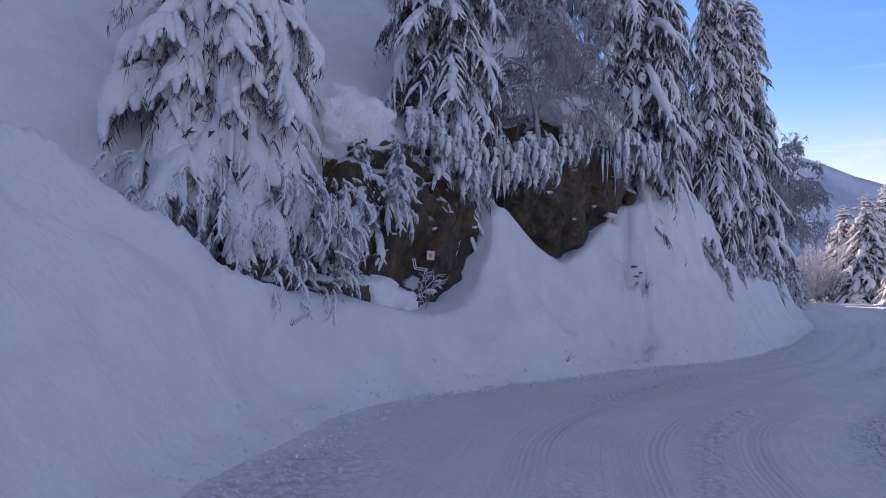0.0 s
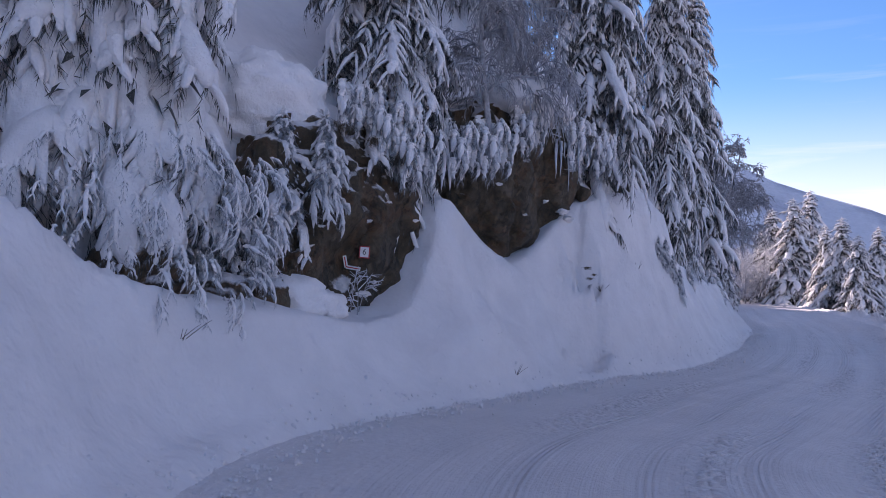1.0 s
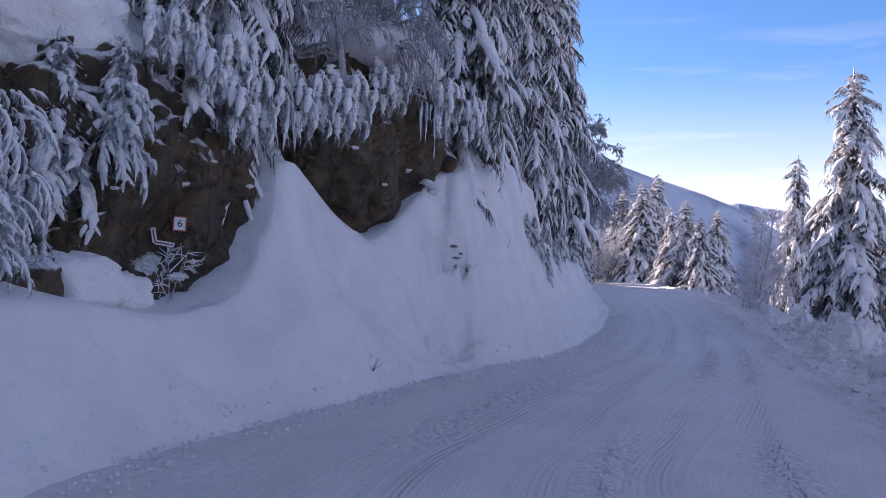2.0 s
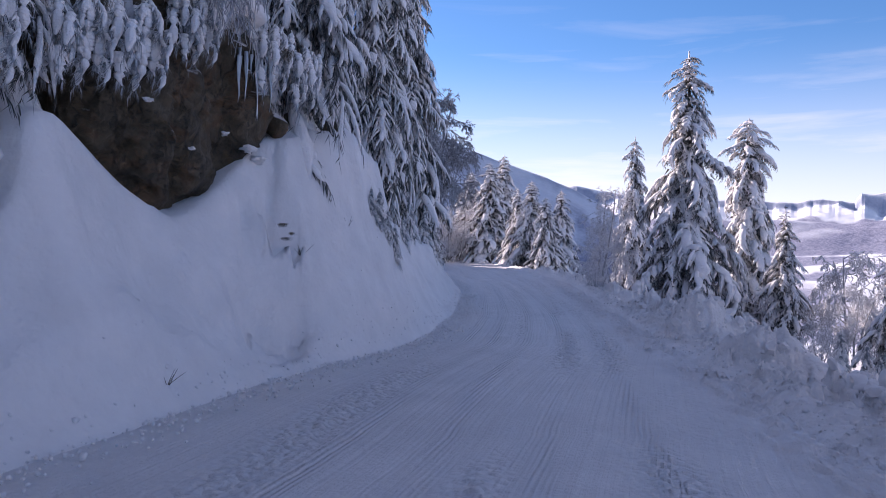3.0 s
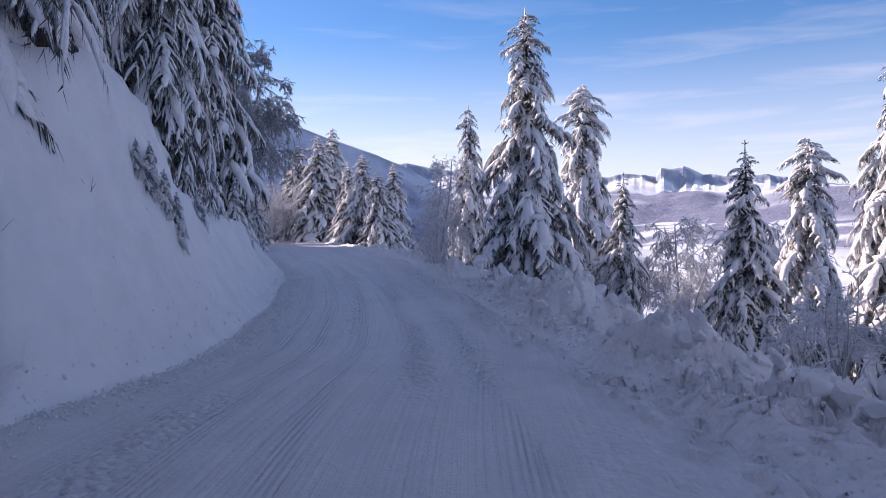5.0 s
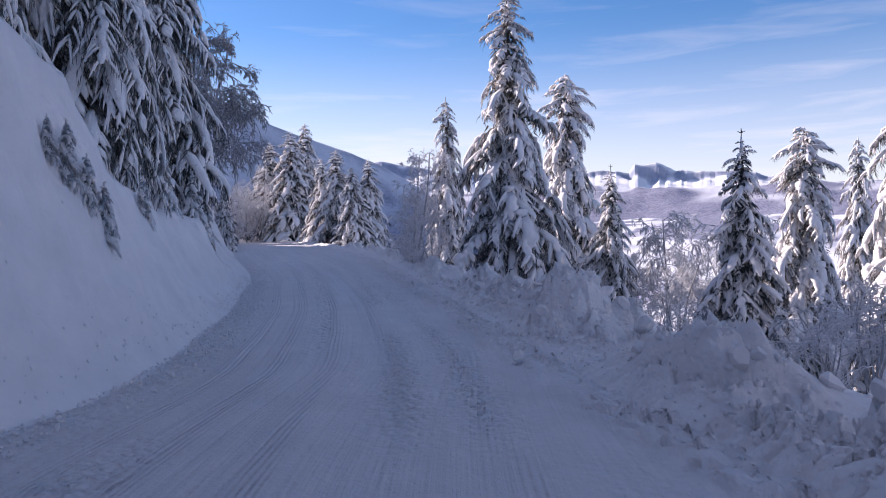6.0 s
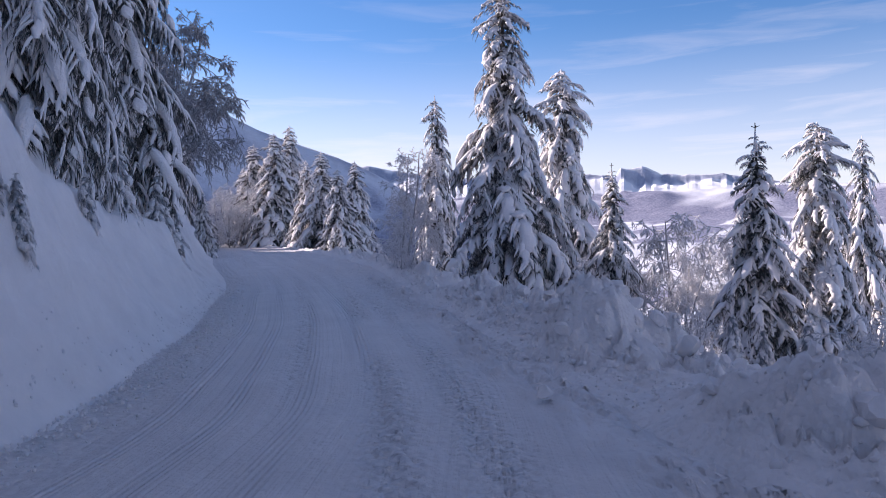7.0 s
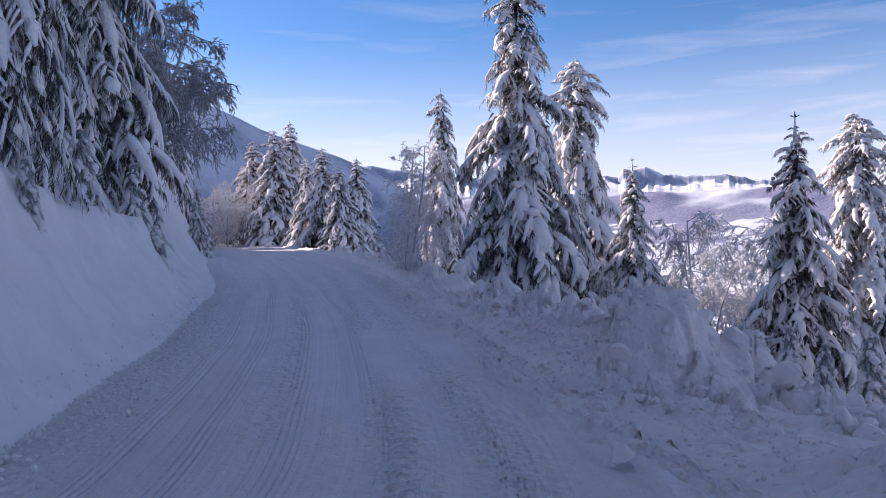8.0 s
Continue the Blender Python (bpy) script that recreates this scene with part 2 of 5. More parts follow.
# ---- mesh helpers ----
def mesh_object(name, verts, faces, mat, parent=None, smooth=True, uv=None):
    """One mesh object from numpy arrays: faces is a list of (n, 3) or (n, 4) index arrays."""
    me = bpy.data.meshes.new(name)
    verts = np.asarray(verts, dtype=np.float32)
    faces = [np.asarray(f, dtype=np.int32) for f in faces if len(f)]
    total = np.concatenate([np.full(len(f), f.shape[1], dtype=np.int32) for f in faces])
    idx = np.concatenate([f.ravel() for f in faces])
    start = np.concatenate([[0], np.cumsum(total)[:-1]]).astype(np.int32)
    me.vertices.add(len(verts))
    me.vertices.foreach_set("co", verts.ravel())
    me.loops.add(len(idx))
    me.loops.foreach_set("vertex_index", idx)
    me.polygons.add(len(total))
    me.polygons.foreach_set("loop_start", start)
    me.polygons.foreach_set("loop_total", total)
    me.polygons.foreach_set("use_smooth", np.full(len(total), smooth, dtype=bool))
    me.materials.append(mat)
    if uv is not None:
        lay = me.uv_layers.new(name="lane")
        lay.data.foreach_set("uv", np.asarray(uv, dtype=np.float32)[idx].ravel())
    me.update(calc_edges=True)
    me.validate()
    ob = new(name, me)
    if parent is not None:
        ob.parent = parent
    return ob


class Heap:
    """Gathers pieces of geometry that become one mesh."""

    def __init__(self):
        self.v, self.q, self.t, self.n = [], [], [], 0

    def add(self, verts, quads=None, tris=None):
        if quads is not None and len(quads):
            self.q.append(np.asarray(quads) + self.n)
        if tris is not None and len(tris):
            self.t.append(np.asarray(tris) + self.n)
        self.v.append(np.asarray(verts, dtype=float))
        self.n += len(verts)

    def arrays(self):
        v = np.concatenate(self.v) if self.v else np.zeros((0, 3))
        q = np.concatenate(self.q) if self.q else np.zeros((0, 4), int)
        t = np.concatenate(self.t) if self.t else np.zeros((0, 3), int)
        return v, q, t

    def make(self, name, mat, parent=None, smooth=True):
        v, q, t = self.arrays()
        return mesh_object(name, v, [q, t], mat, parent, smooth)


def grid_faces(rows, cols):
    a = np.arange(rows * cols).reshape(rows, cols)
    return np.stack([a[:-1, :-1], a[:-1, 1:], a[1:, 1:], a[1:, :-1]], -1).reshape(-1, 4)


def hash2(ix, iy, seed):
    h = (ix.astype(np.int64) * 374761393 + iy.astype(np.int64) * 668265263 + seed * 1442695041) & 0x7FFFFFFF
    h = ((h ^ (h >> 13)) * 1274126177) & 0x7FFFFFFF
    return ((h ^ (h >> 16)) & 0xFFFF) / 65535.0


def vnoise(x, y, seed=0):
    """Smooth value noise, -1 to 1."""
    ix, iy = np.floor(x), np.floor(y)
    fx, fy = x - ix, y - iy
    fx, fy = fx * fx * fx * (fx * (6 * fx - 15) + 10), fy * fy * fy * (fy * (6 * fy - 15) + 10)
    a, b = hash2(ix, iy, seed), hash2(ix + 1, iy, seed)
    c, d = hash2(ix, iy + 1, seed), hash2(ix + 1, iy + 1, seed)
    return 2 * ((a * (1 - fx) + b * fx) * (1 - fy) + (c * (1 - fx) + d * fx) * fy) - 1


def fbm(x, y, octaves=4, seed=0, gain=0.5):
    s, amp, f = 0, 1.0, 1.0
    for k in range(octaves):
        s = s + amp * vnoise(x * f + 17.3 * k, y * f - 9.1 * k, seed + k)
        amp *= gain
        f *= 2.03
    return s


def cells(x, y, seed=0):
    """Distance to the nearest of scattered points, one in each unit cell."""
    ix, iy = np.floor(x), np.floor(y)
    best = np.full(np.broadcast(x, y).shape, 9.0)
    for a in (-1, 0, 1):
        for c in (-1, 0, 1):
            px, py = ix + a + 0.05 + 0.9 * hash2(ix + a, iy + c, seed), iy + c + 0.05 + 0.9 * hash2(ix + a, iy + c, seed + 7)
            best = np.minimum(best, np.hypot(x - px, y - py))
    return best


def blocks(x, y, seed=0):
    """Broken chunks: each cell stands at a height of its own, with a groove round it. 0 to 1."""
    ix, iy = np.floor(x), np.floor(y)
    shape = np.broadcast(x, y).shape
    f1, f2, tone = np.full(shape, 9.0), np.full(shape, 9.0), np.zeros(shape)
    for a in (-1, 0, 1):
        for c in (-1, 0, 1):
            h, g = hash2(ix + a, iy + c, seed), hash2(ix + a, iy + c, seed + 7)
            dx, dy = x - (ix + a + 0.05 + 0.9 * h), y - (iy + c + 0.05 + 0.9 * g)
            dist = np.hypot(dx, dy)
            value = hash2(ix + a, iy + c, seed + 13) + 0.45 * (dx * (h - 0.5) + dy * (g - 0.5))
            near = dist < f1
            f2 = np.where(near, f1, np.minimum(f2, dist))
            tone = np.where(near, value, tone)
            f1 = np.where(near, dist, f1)
    return np.clip(tone, 0, 1.3) * smooth01((f2 - f1) / 0.16)


def tube(path, ry, rz, seg=6, cap=True):
    """A lump or twig along a path, with its own half width and half height at every point."""
    p = np.asarray(path, float)
    n = len(p)
    t = np.gradient(p, axis=0)
    t /= np.linalg.norm(t, axis=1, keepdims=True) + 1e-9
    side = np.cross(t, (0, 0, 1.0))
    ln = np.linalg.norm(side, axis=1, keepdims=True)
    side = np.where(ln > 1e-3, side / (ln + 1e-9), np.array([[1.0, 0, 0]]))
    up = np.cross(side, t)
    a = np.linspace(0, 2 * np.pi, seg, endpoint=False)
    v = p[:, None] + side[:, None] * (np.cos(a)[None, :, None] * np.asarray(ry)[:, None, None]) + up[:, None] * (np.sin(a)[None, :, None] * np.asarray(rz)[:, None, None])
    v = v.reshape(-1, 3)
    r = np.arange(n - 1)[:, None] * seg
    k = np.arange(seg)[None]
    k2 = (k + 1) % seg
    q = np.stack([r + k, r + k2, r + seg + k2, r + seg + k], -1).reshape(-1, 4)
    if not cap:
        return v, q, None
    v = np.concatenate([v, p[:1], p[-1:] + (p[-1:] - p[-2:-1]) * 0.25])
    k = np.arange(seg)
    b, e = n * seg, n * seg + 1
    tr = np.concatenate([np.stack([(k + 1) % seg, k, np.full(seg, b)], -1), np.stack([(n - 1) * seg + k, (n - 1) * seg + (k + 1) % seg, np.full(seg, e)], -1)])
    return v, q, tr


# ---- the road and its edges in plan ----
# left edge x, y, z; right edge x, y, z; bank foot depth and height; cutting depth and height
STATIONS = [
    (-2.6, -16, .30, 3.5, -16, 0, 3.5, 4.0, 6.0, 6.0),
    (-2.4, 0.0, .30, 4.2, -3.0, 0, 3.5, 4.2, 6.0, 6.5),
    (-2.0, 5.0, .30, 5.4, 2.6, 0, 2.7, 3.9, 7.5, 6.5),
    (-1.6, 7.4, .28, 6.3, 5.0, 0, 1.8, 2.85, 6.5, 5.5),
    (-1.2, 9.2, .28, 7.0, 7.0, 0, 1.1, 1.95, 4.6, 5.2),
    (-.26, 11.2, .25, 8.0, 9.0, 0, 0.9, 1.5, 2.6, 5.0),
    (1.3, 13.1, .20, 9.0, 10.6, 0, 1.1, 1.55, 1.9, 5.3),
    (1.95, 13.9, .17, 9.35, 11.1, 0, 1.2, 2.55, 1.9, 5.6),
    (2.4, 14.5, .15, 9.6, 11.5, 0, 1.3, 3.7, 1.9, 5.8),
    (4.2, 16.6, .10, 10.8, 13.2, 0, 1.4, 2.65, 2.0, 6.2),
    (6.0, 18.4, .05, 12.2, 15.3, 0, 1.4, 4.2, 2.4, 6.0),
    (8.1, 20.2, .03, 14.0, 18.0, 0, 1.3, 4.8, 3.0, 7.0),
    (9.7, 22.2, .02, 15.6, 20.3, 0, 1.3, 4.2, 3.2, 6.5),
    (11.2, 24.3, 0, 17.0, 22.4, 0, 1.5, 3.1, 3.5, 5.2),
    (13.7, 28.0, 0, 19.6, 26.2, 0, 1.6, 2.6, 3.5, 4.8),
    (16.7, 33.0, .1, 23.0, 31.5, .1, 1.5, 2.4, 3.0, 4.2),
    (18.3, 35.6, .1, 25.0, 34.7, .15, 2.0, 2.4, 4.0, 4.0),
    (21.5, 42.0, .2, 29.0, 40.6, .2, 1.6, 3.0, 4.0, 8.5),
    (26.5, 53.0, .4, 34.2, 50.5, .4, 1.6, 3.0, 4.0, 10.5),
    (33.5, 67.0, .6, 41.0, 64.5, .6, 1.6, 3.0, 4.0, 9.5),
    (40.5, 81.0, .7, 47.5, 79.5, .7, 1.6, 3.0, 4.0, 7.5),
    (44.5, 92.0, .8, 50.8, 92.0, .8, 1.6, 2.5, 4.0, 5.0),
    (44.0, 104., 1.0, 50.0, 106., 1.0, 1.6, 2.5, 4.0, 5.0),
    (38.0, 116., 1.2, 43.0, 120., 1.2, 2.0, 1.8, 5.0, 3.5),
]


def resample(table, step_near, step_far, near_len):
    """Catmull-Rom through the stations, then stepped along the middle of the road."""
    p = np.array(table, float)
    p = np.concatenate([2 * p[:1] - p[1:2], p, 2 * p[-1:] - p[-2:-1]])
    out = []
    for i in range(1, len(p) - 2):
        t = np.linspace(0, 1, 60, endpoint=False)[:, None]
        a, b, c, d = p[i - 1], p[i], p[i + 1], p[i + 2]
        out.append(0.5 * (2 * b + (c - a) * t + (2 * a - 5 * b + 4 * c - d) * t ** 2 + (3 * b - a - 3 * c + d) * t ** 3))
    q = np.concatenate(out)
    mid = (q[:, 0:2] + q[:, 3:5]) / 2
    s = np.concatenate([[0], np.cumsum(np.hypot(*np.diff(mid, axis=0).T))])
    stops = [0.0]
    while stops[-1] < s[-1]:
        stops.append(stops[-1] + (step_near if 8 < stops[-1] < near_len else step_far))
    stops = np.array(stops[:-1])
    return stops, np.stack([np.interp(stops, s, q[:, k]) for k in range(q.shape[1])], 1)


S, ST = resample(STATIONS, 0.12, 0.5, 66.0)
LEFT, RIGHT = ST[:, 0:3], ST[:, 3:6]


def side_normals(curve, sign, window):
    d = np.gradient(curve[:, :2], axis=0)
    d /= np.linalg.norm(d, axis=1, keepdims=True)
    nrm = np.stack([-d[:, 1], d[:, 0]], 1) * sign
    grid = np.arange(S[0], S[-1], 0.25)
    reg = np.stack([np.interp(grid, S, nrm[:, k]) for k in (0, 1)], 1)
    w = int(window / 0.25)
    k = np.hanning(2 * w + 1)
    k /= k.sum()
    pad = np.concatenate([np.repeat(reg[:1], w, 0), reg, np.repeat(reg[-1:], w, 0)])
    sm = np.stack([np.convolve(pad[:, c], k, "valid") for c in (0, 1)], 1)
    nrm = np.stack([np.interp(S, grid, sm[:, c]) for c in (0, 1)], 1)
    return nrm / np.linalg.norm(nrm, axis=1, keepdims=True)


LN, RN = side_normals(LEFT, 1, 4.0), side_normals(RIGHT, -1, 6.0)


def smooth01(x):
    x = np.clip(x, 0, 1)
    return x * x * (3 - 2 * x)


def build_road():
    u = np.linspace(0, 1, 130)
    a, b = LEFT[:, None], RIGHT[:, None]
    v = a + (b - a) * u[None, :, None]
    width = np.linalg.norm(RIGHT - LEFT, axis=1)[:, None]
    m = u[None] * width                                  # metres from the left edge
    s = S[:, None] + 0 * m
    z = 0.03 * fbm(s * 0.25, m * 0.5, 3, 5)
    churn, packed, tread = np.zeros_like(m), np.zeros_like(m), np.zeros_like(m)
    # ruts pressed by tyres, grooved along their length, with churned snow between them
    for centre, half, depth, sway in ((0.17, 0.30, 0.020, 6), (0.30, 0.26, 0.022, 1), (0.44, 0.22, 0.02, 2), (0.55, 0.24, 0.035, 3), (0.70, 0.24, 0.028, 4)):
        c = centre * width + 0.15 * vnoise(s * 0.03, s * 0 + sway, 40 + sway)
        g = np.exp(-((m - c) / half) ** 4)
        on = smooth01(vnoise(s * 0.11, s * 0, 60 + sway) * 1.5 + 0.75)
        z -= 0.5 * depth * g * (0.6 + 0.4 * on)
        z += 0.004 * g * np.sin((m - c) * 2 * np.pi / 0.15) * on
        tread = np.maximum(tread, np.exp(-((m - c - 0.5 * half) / 0.13) ** 6) * on)
        packed = np.maximum(packed, 0.55 * g * (0.4 + 0.6 * on))
    for centre, half, amount, sway in ((0.06, 0.75, 1.0, 11), (0.235, 0.36, 0.9, 12), (0.37, 0.28, 0.8, 13), (0.49, 0.26, 0.9, 14), (0.63, 0.32, 1.0, 15), (0.73, 0.40, 0.9, 18), (0.84, 0.65, 1.0, 16), (0.97, 0.5, 0.8, 17)):
        c = centre * width + 0.25 * vnoise(s * 0.07, s * 0 + sway, 40 + sway)
        on = smooth01(vnoise(s * 0.16, s * 0, 80 + sway) * 1.2 + 0.8)
        churn = np.maximum(churn, amount * on * np.exp(-((m - c) / half) ** 2))
    z += churn * (0.07 * (0.5 - cells(m * 7.5, s * 6.0, 21)) + 0.02 * np.abs(vnoise(m * 14, s * 4, 22)))
    z += 0.008 * vnoise(m * 6, s * 0.1, 9) + 0.005 * vnoise(m * 15, s * 0.2, 12)
    z -= 0.07 * smooth01((m - (width - 0.3)) / 0.3)
    # crumbled snow thrown up along the valley edge
    edge = smooth01((m - (width - 1.15) + 0.3 * vnoise(s * 0.5, s * 0, 24)) / 0.5) * smooth01((S[:, None] - 20) / 4)
    x, y = v[:, :, 0], v[:, :, 1]
    z += edge * (0.03 + 0.13 * (blocks(x * 3.4, y * 3.4, 70) - 0.35) + 0.10 * (blocks(x * 7, y * 7, 71) - 0.35)) * (0.75 + 0.5 * vnoise(x * 0.8, y * 0.8, 74))
    verge = smooth01((m - (width - 0.9) + 0.35 * fbm(s * 0.8, m * 1.5, 3, 23)) / 0.7)
    v[:, :, 2] += z
    uv = np.stack([m, s], -1).reshape(-1, 2)
    ob = mesh_object("road", v.reshape(-1, 3), [grid_faces(len(S), len(u))[:, ::-1]], ROAD_SNOW, uv=uv)
    for name, value in (("churn", churn), ("packed", packed), ("tread", tread), ("verge", verge)):
        at = ob.data.attributes.new(name, "FLOAT", "POINT")
        at.data.foreach_set("value", np.clip(value, 0, 1).ravel().astype(np.float32))
    return tagged(ob, "mountain road under packed blue-white snow with tyre tracks", "road", kind="structure")


def left_height(s, d):
    """Height of the snow on the uphill side, d metres from the road's left edge."""
    z0 = np.interp(s, S, ST[:, 2])
    d1, z1, d2, z2 = (np.interp(s, S, ST[:, k]) for k in (6, 7, 8, 9))
    # the face bulges and hollows sideways; one chute was scraped down to the foot
    chute = np.exp(-((s - 33.4 - 1.0 * d + 0.5 * vnoise(d * 2.5, s * 0.6, 94)) / 0.85) ** 4) * smooth01((d - 0.1) / 0.2)
    bulge = smooth01(d / 0.5) * smooth01((d1 + 0.6 - d) / 0.5)
    d = d - bulge * (0.22 * fbm(s * 0.42, d * 0.9, 3, 96) + 0.05 * fbm(s * 1.9, d * 2.6, 2, 97)) - chute * smooth01((d1 + 0.2 - d) / 0.3) * (0.30 * fbm(s * 1.5 + 0.8 * d, d * 1.8, 4, 98) + 0.20 * (0.5 - cells(s * 2.8, d * 3.2, 99)) + 0.06)
    base = z0 + (z1 - z0) * np.clip(d / d1, 0, 1) ** 1.4
    gap = np.interp(s, [0, 15, 18, 21, 24, 25.5, 29.4, 30.2, 31, 34.4, 35.6, 150], [0, .5, 2.6, 3.2, 2.8, 1.3, 1.2, 0.3, 1.1, 1.1, 0.2, 0.2])
    d2 = np.maximum(d2, d1 + gap + 0.9)
    base = base + 0.25 * np.clip(d - d1, 0, gap) * (s > 25)
    cut = (z2 - z1) * smooth01((d - d1 - gap) / (d2 - d1 - gap))
    top = np.interp(s, [0, 30, 42, 55, 80, 110, 140], [34, 32, 30, 19, 14, 17, 15])
    reach = np.interp(s, [0, 30, 45, 70, 100, 140], [30, 26, 22, 16, 12, 12])
    hill = top * np.clip((d - d2) / reach, 0, 1) ** 1.08 - (top + z2 + 2) * smooth01((d - d2 - reach) / (0.8 * reach))
    relief = 0.10 * fbm(s * 0.5, d * 0.7, 4, 70) * smooth01(d / 1.2) + 0.45 * fbm(s * 0.16, d * 0.16, 3, 80) * smooth01((d - d2) / 4)
    lip = 0.10 * np.exp(-((d - 0.12) / 0.16) ** 2) * (0.4 + 0.6 * np.abs(vnoise(s * 4, d * 6, 33)))
    return base + cut + hill + relief + lip


def build_left():
    d = np.concatenate([np.arange(0, 5, 0.09), np.arange(5, 12, 0.4), np.linspace(12.5, 64, 34)])
    lim = np.interp(S, [0, 60, 90, 140], [1.0, 1.0, 0.42, 0.42])
    dd = d[None] * (1 - (1 - lim[:, None]) * smooth01((d[None] - 5) / 20))
    xy = LEFT[:, None, :2] + LN[:, None] * dd[:, :, None]
    z = left_height(S[:, None] + 0 * dd, dd)
    # below the road's edge so that the two overlap
    v = np.concatenate([xy, z[:, :, None]], 2)
    v[:, 0, 2] -= 0.12
    v[:, 0, :2] -= LN * 0.15
    ob = mesh_object("snow_slope", v.reshape(-1, 3), [grid_faces(len(S), len(d))[:, ::-1][:, ::-1]], SNOW_FRESH)
    return tagged(ob, "steep roadside cutting and hillside under smooth fresh snow", "snow slope", kind="structure")


# heaps of ploughed snow on the valley side: x, y, crest height, half length, half width, heading in degrees from +x
MOUNDS = [
    (8.4, 7.4, .55, 1.7, .8, 50), (10.2, 9.9, .45, 1.1, .7, 50), (13.0, 14.7, .76, 1.35, 1.15, 75), (14.0, 15.2, -.10, 1.1, .7, 10),
    (16.15, 19.1, 1.02, 1.05, .95, 60), (16.9, 18.5, .42, .8, .55, -60), (16.3, 17.4, -.08, .75, .6, 70), (15.6, 16.4, -.42, .6, .5, 60), (11.1, 11.15, .50, .65, .55, 50), (12.2, 12.45, .08, .75, .6, 40),
    (17.7, 20.9, .62, .7, .55, 60), (18.5, 22.1, .66, .9, .6, 62), (19.5, 23.7, .66, 1.1, .7, 60), (21.3, 26.0, .58, 1.3, .7, 60), (22.9, 28.4, .45, 1.0, .6, 60),
    (25.0, 31.6, .50, 1.5, .7, 60), (27.4, 35.4, .60, 1.5, .7, 60), (30.4, 40.2, .62, 1.8, .8, 60), (33.6, 46.2, .75, 1.8, .8, 62), (37.2, 52.6, .8, 2.5, .9, 62),
    (41.5, 61, .95, 2.5, .9, 62),
]


def right_height(s, d, x, y):
    """Height on the valley side, d metres beyond the road's right edge."""
    z0 = np.interp(s, S, ST[:, 5])
    # a low crumbled windrow beside the road, a smooth shelf, then the drop
    windrow = 0.17 * np.exp(-((d - 0.55 - 0.25 * vnoise(s * 0.35, s * 0, 51)) / 0.5) ** 2) * (1 + 0.7 * vnoise(s * 0.8, s * 0, 52))
    shelf = -0.05 * np.clip(d, 0, 2.4)
    fall = -0.42 * np.maximum(d - 2.4, 0) * smooth01((d - 2.2) / 2.0)
    z = z0 + windrow + shelf + np.maximum(fall, -18 + 0 * d) + 0.14 * np.minimum(fall + 18, 0)
    wx, wy = x + 0.15 * vnoise(x * 2, y * 2, 64), y + 0.15 * vnoise(x * 2 + 9, y * 2, 65)
    heap = np.zeros_like(z)
    for mx, my, top, a, b, head in MOUNDS:
        tx, ty = math.cos(radians(head)), math.sin(radians(head))
        p, q = (x - mx) * tx + (y - my) * ty, -(x - mx) * ty + (y - my) * tx
        rho = np.sqrt((p / a) ** 2 + (q / b) ** 2) + 0.20 * vnoise(x * 1.3, y * 1.3, 61) + 0.10 * vnoise(x * 3.1, y * 3.1, 62)
        k = 1 - smooth01((rho - 0.05) / 1.15)
        z = np.maximum(z, z + (top - z) * k)
        heap = np.maximum(heap, k)
    # broken lumps on the heaps and the windrow
    chunk = 0.34 * (blocks(wx * 1.7, wy * 1.7, 56) - 0.45) + 0.24 * (blocks(wx * 3.9, wy * 3.9, 58) - 0.45) + 0.13 * (blocks(wx * 8.5, wy * 8.5, 69) - 0.4)
    crumb = 0.24 * (blocks(wx * 3.6, wy * 3.6, 70) - 0.4) + 0.15 * (blocks(wx * 9, wy * 9, 71) - 0.4)
    patch = smooth01(0.65 + 1.6 * vnoise(x * 0.75 + 3, y * 0.75, 72))
    z = z + chunk * smooth01(heap * 2.6) * (0.25 + 0.75 * patch)
    z = z + crumb * np.exp(-((d - 0.75) / 0.7) ** 4) * (0.7 + 0.6 * vnoise(x * 0.9, y * 0.9, 73)) + 0.010 * np.abs(vnoise(x * 11, y * 11, 59))
    z = np.where(d < 0.5, np.maximum(z, z0 + 0.012 + 0.02 * d), z)
    z = z + 0.25 * fbm(x * 0.3, y * 0.3, 3, 57) * smooth01((d - 3) / 3)
    return z


def build_right():
    d = np.concatenate([np.arange(0, 3.6, 0.04), np.arange(3.6, 6, 0.12), np.arange(6, 16, 0.5), np.linspace(16.5, 120, 40)])
    sb = np.concatenate([np.arange(0, 26, 0.4), np.arange(26, 48, 0.045), np.arange(48, 66, 0.15), np.arange(66, S[-1], 0.5)])
    edge = np.stack([np.interp(sb, S, RIGHT[:, k]) for k in range(3)], 1)
    out = np.stack([np.interp(sb, S, RN[:, k]) for k in range(2)], 1)
    dd = np.broadcast_to(d[None], (len(sb), len(d)))
    xy = edge[:, None, :2] + out[:, None] * dd[:, :, None]
    z = right_height(sb[:, None] + 0 * dd, dd, xy[..., 0], xy[..., 1])
    v = np.concatenate([xy, z[:, :, None]], 2)
    v[:, 0, 2] = edge[:, 2] - 0.10
    v[:, 0, :2] -= out * 0.25
    ob = mesh_object("snow_berm", v.reshape(-1, 3), [grid_faces(len(sb), len(d))[:, ::-1]], SNOW_BERM)
    return tagged(ob, "lumpy ploughed snowbank falling away to the valley", "snowbank", kind="structure")


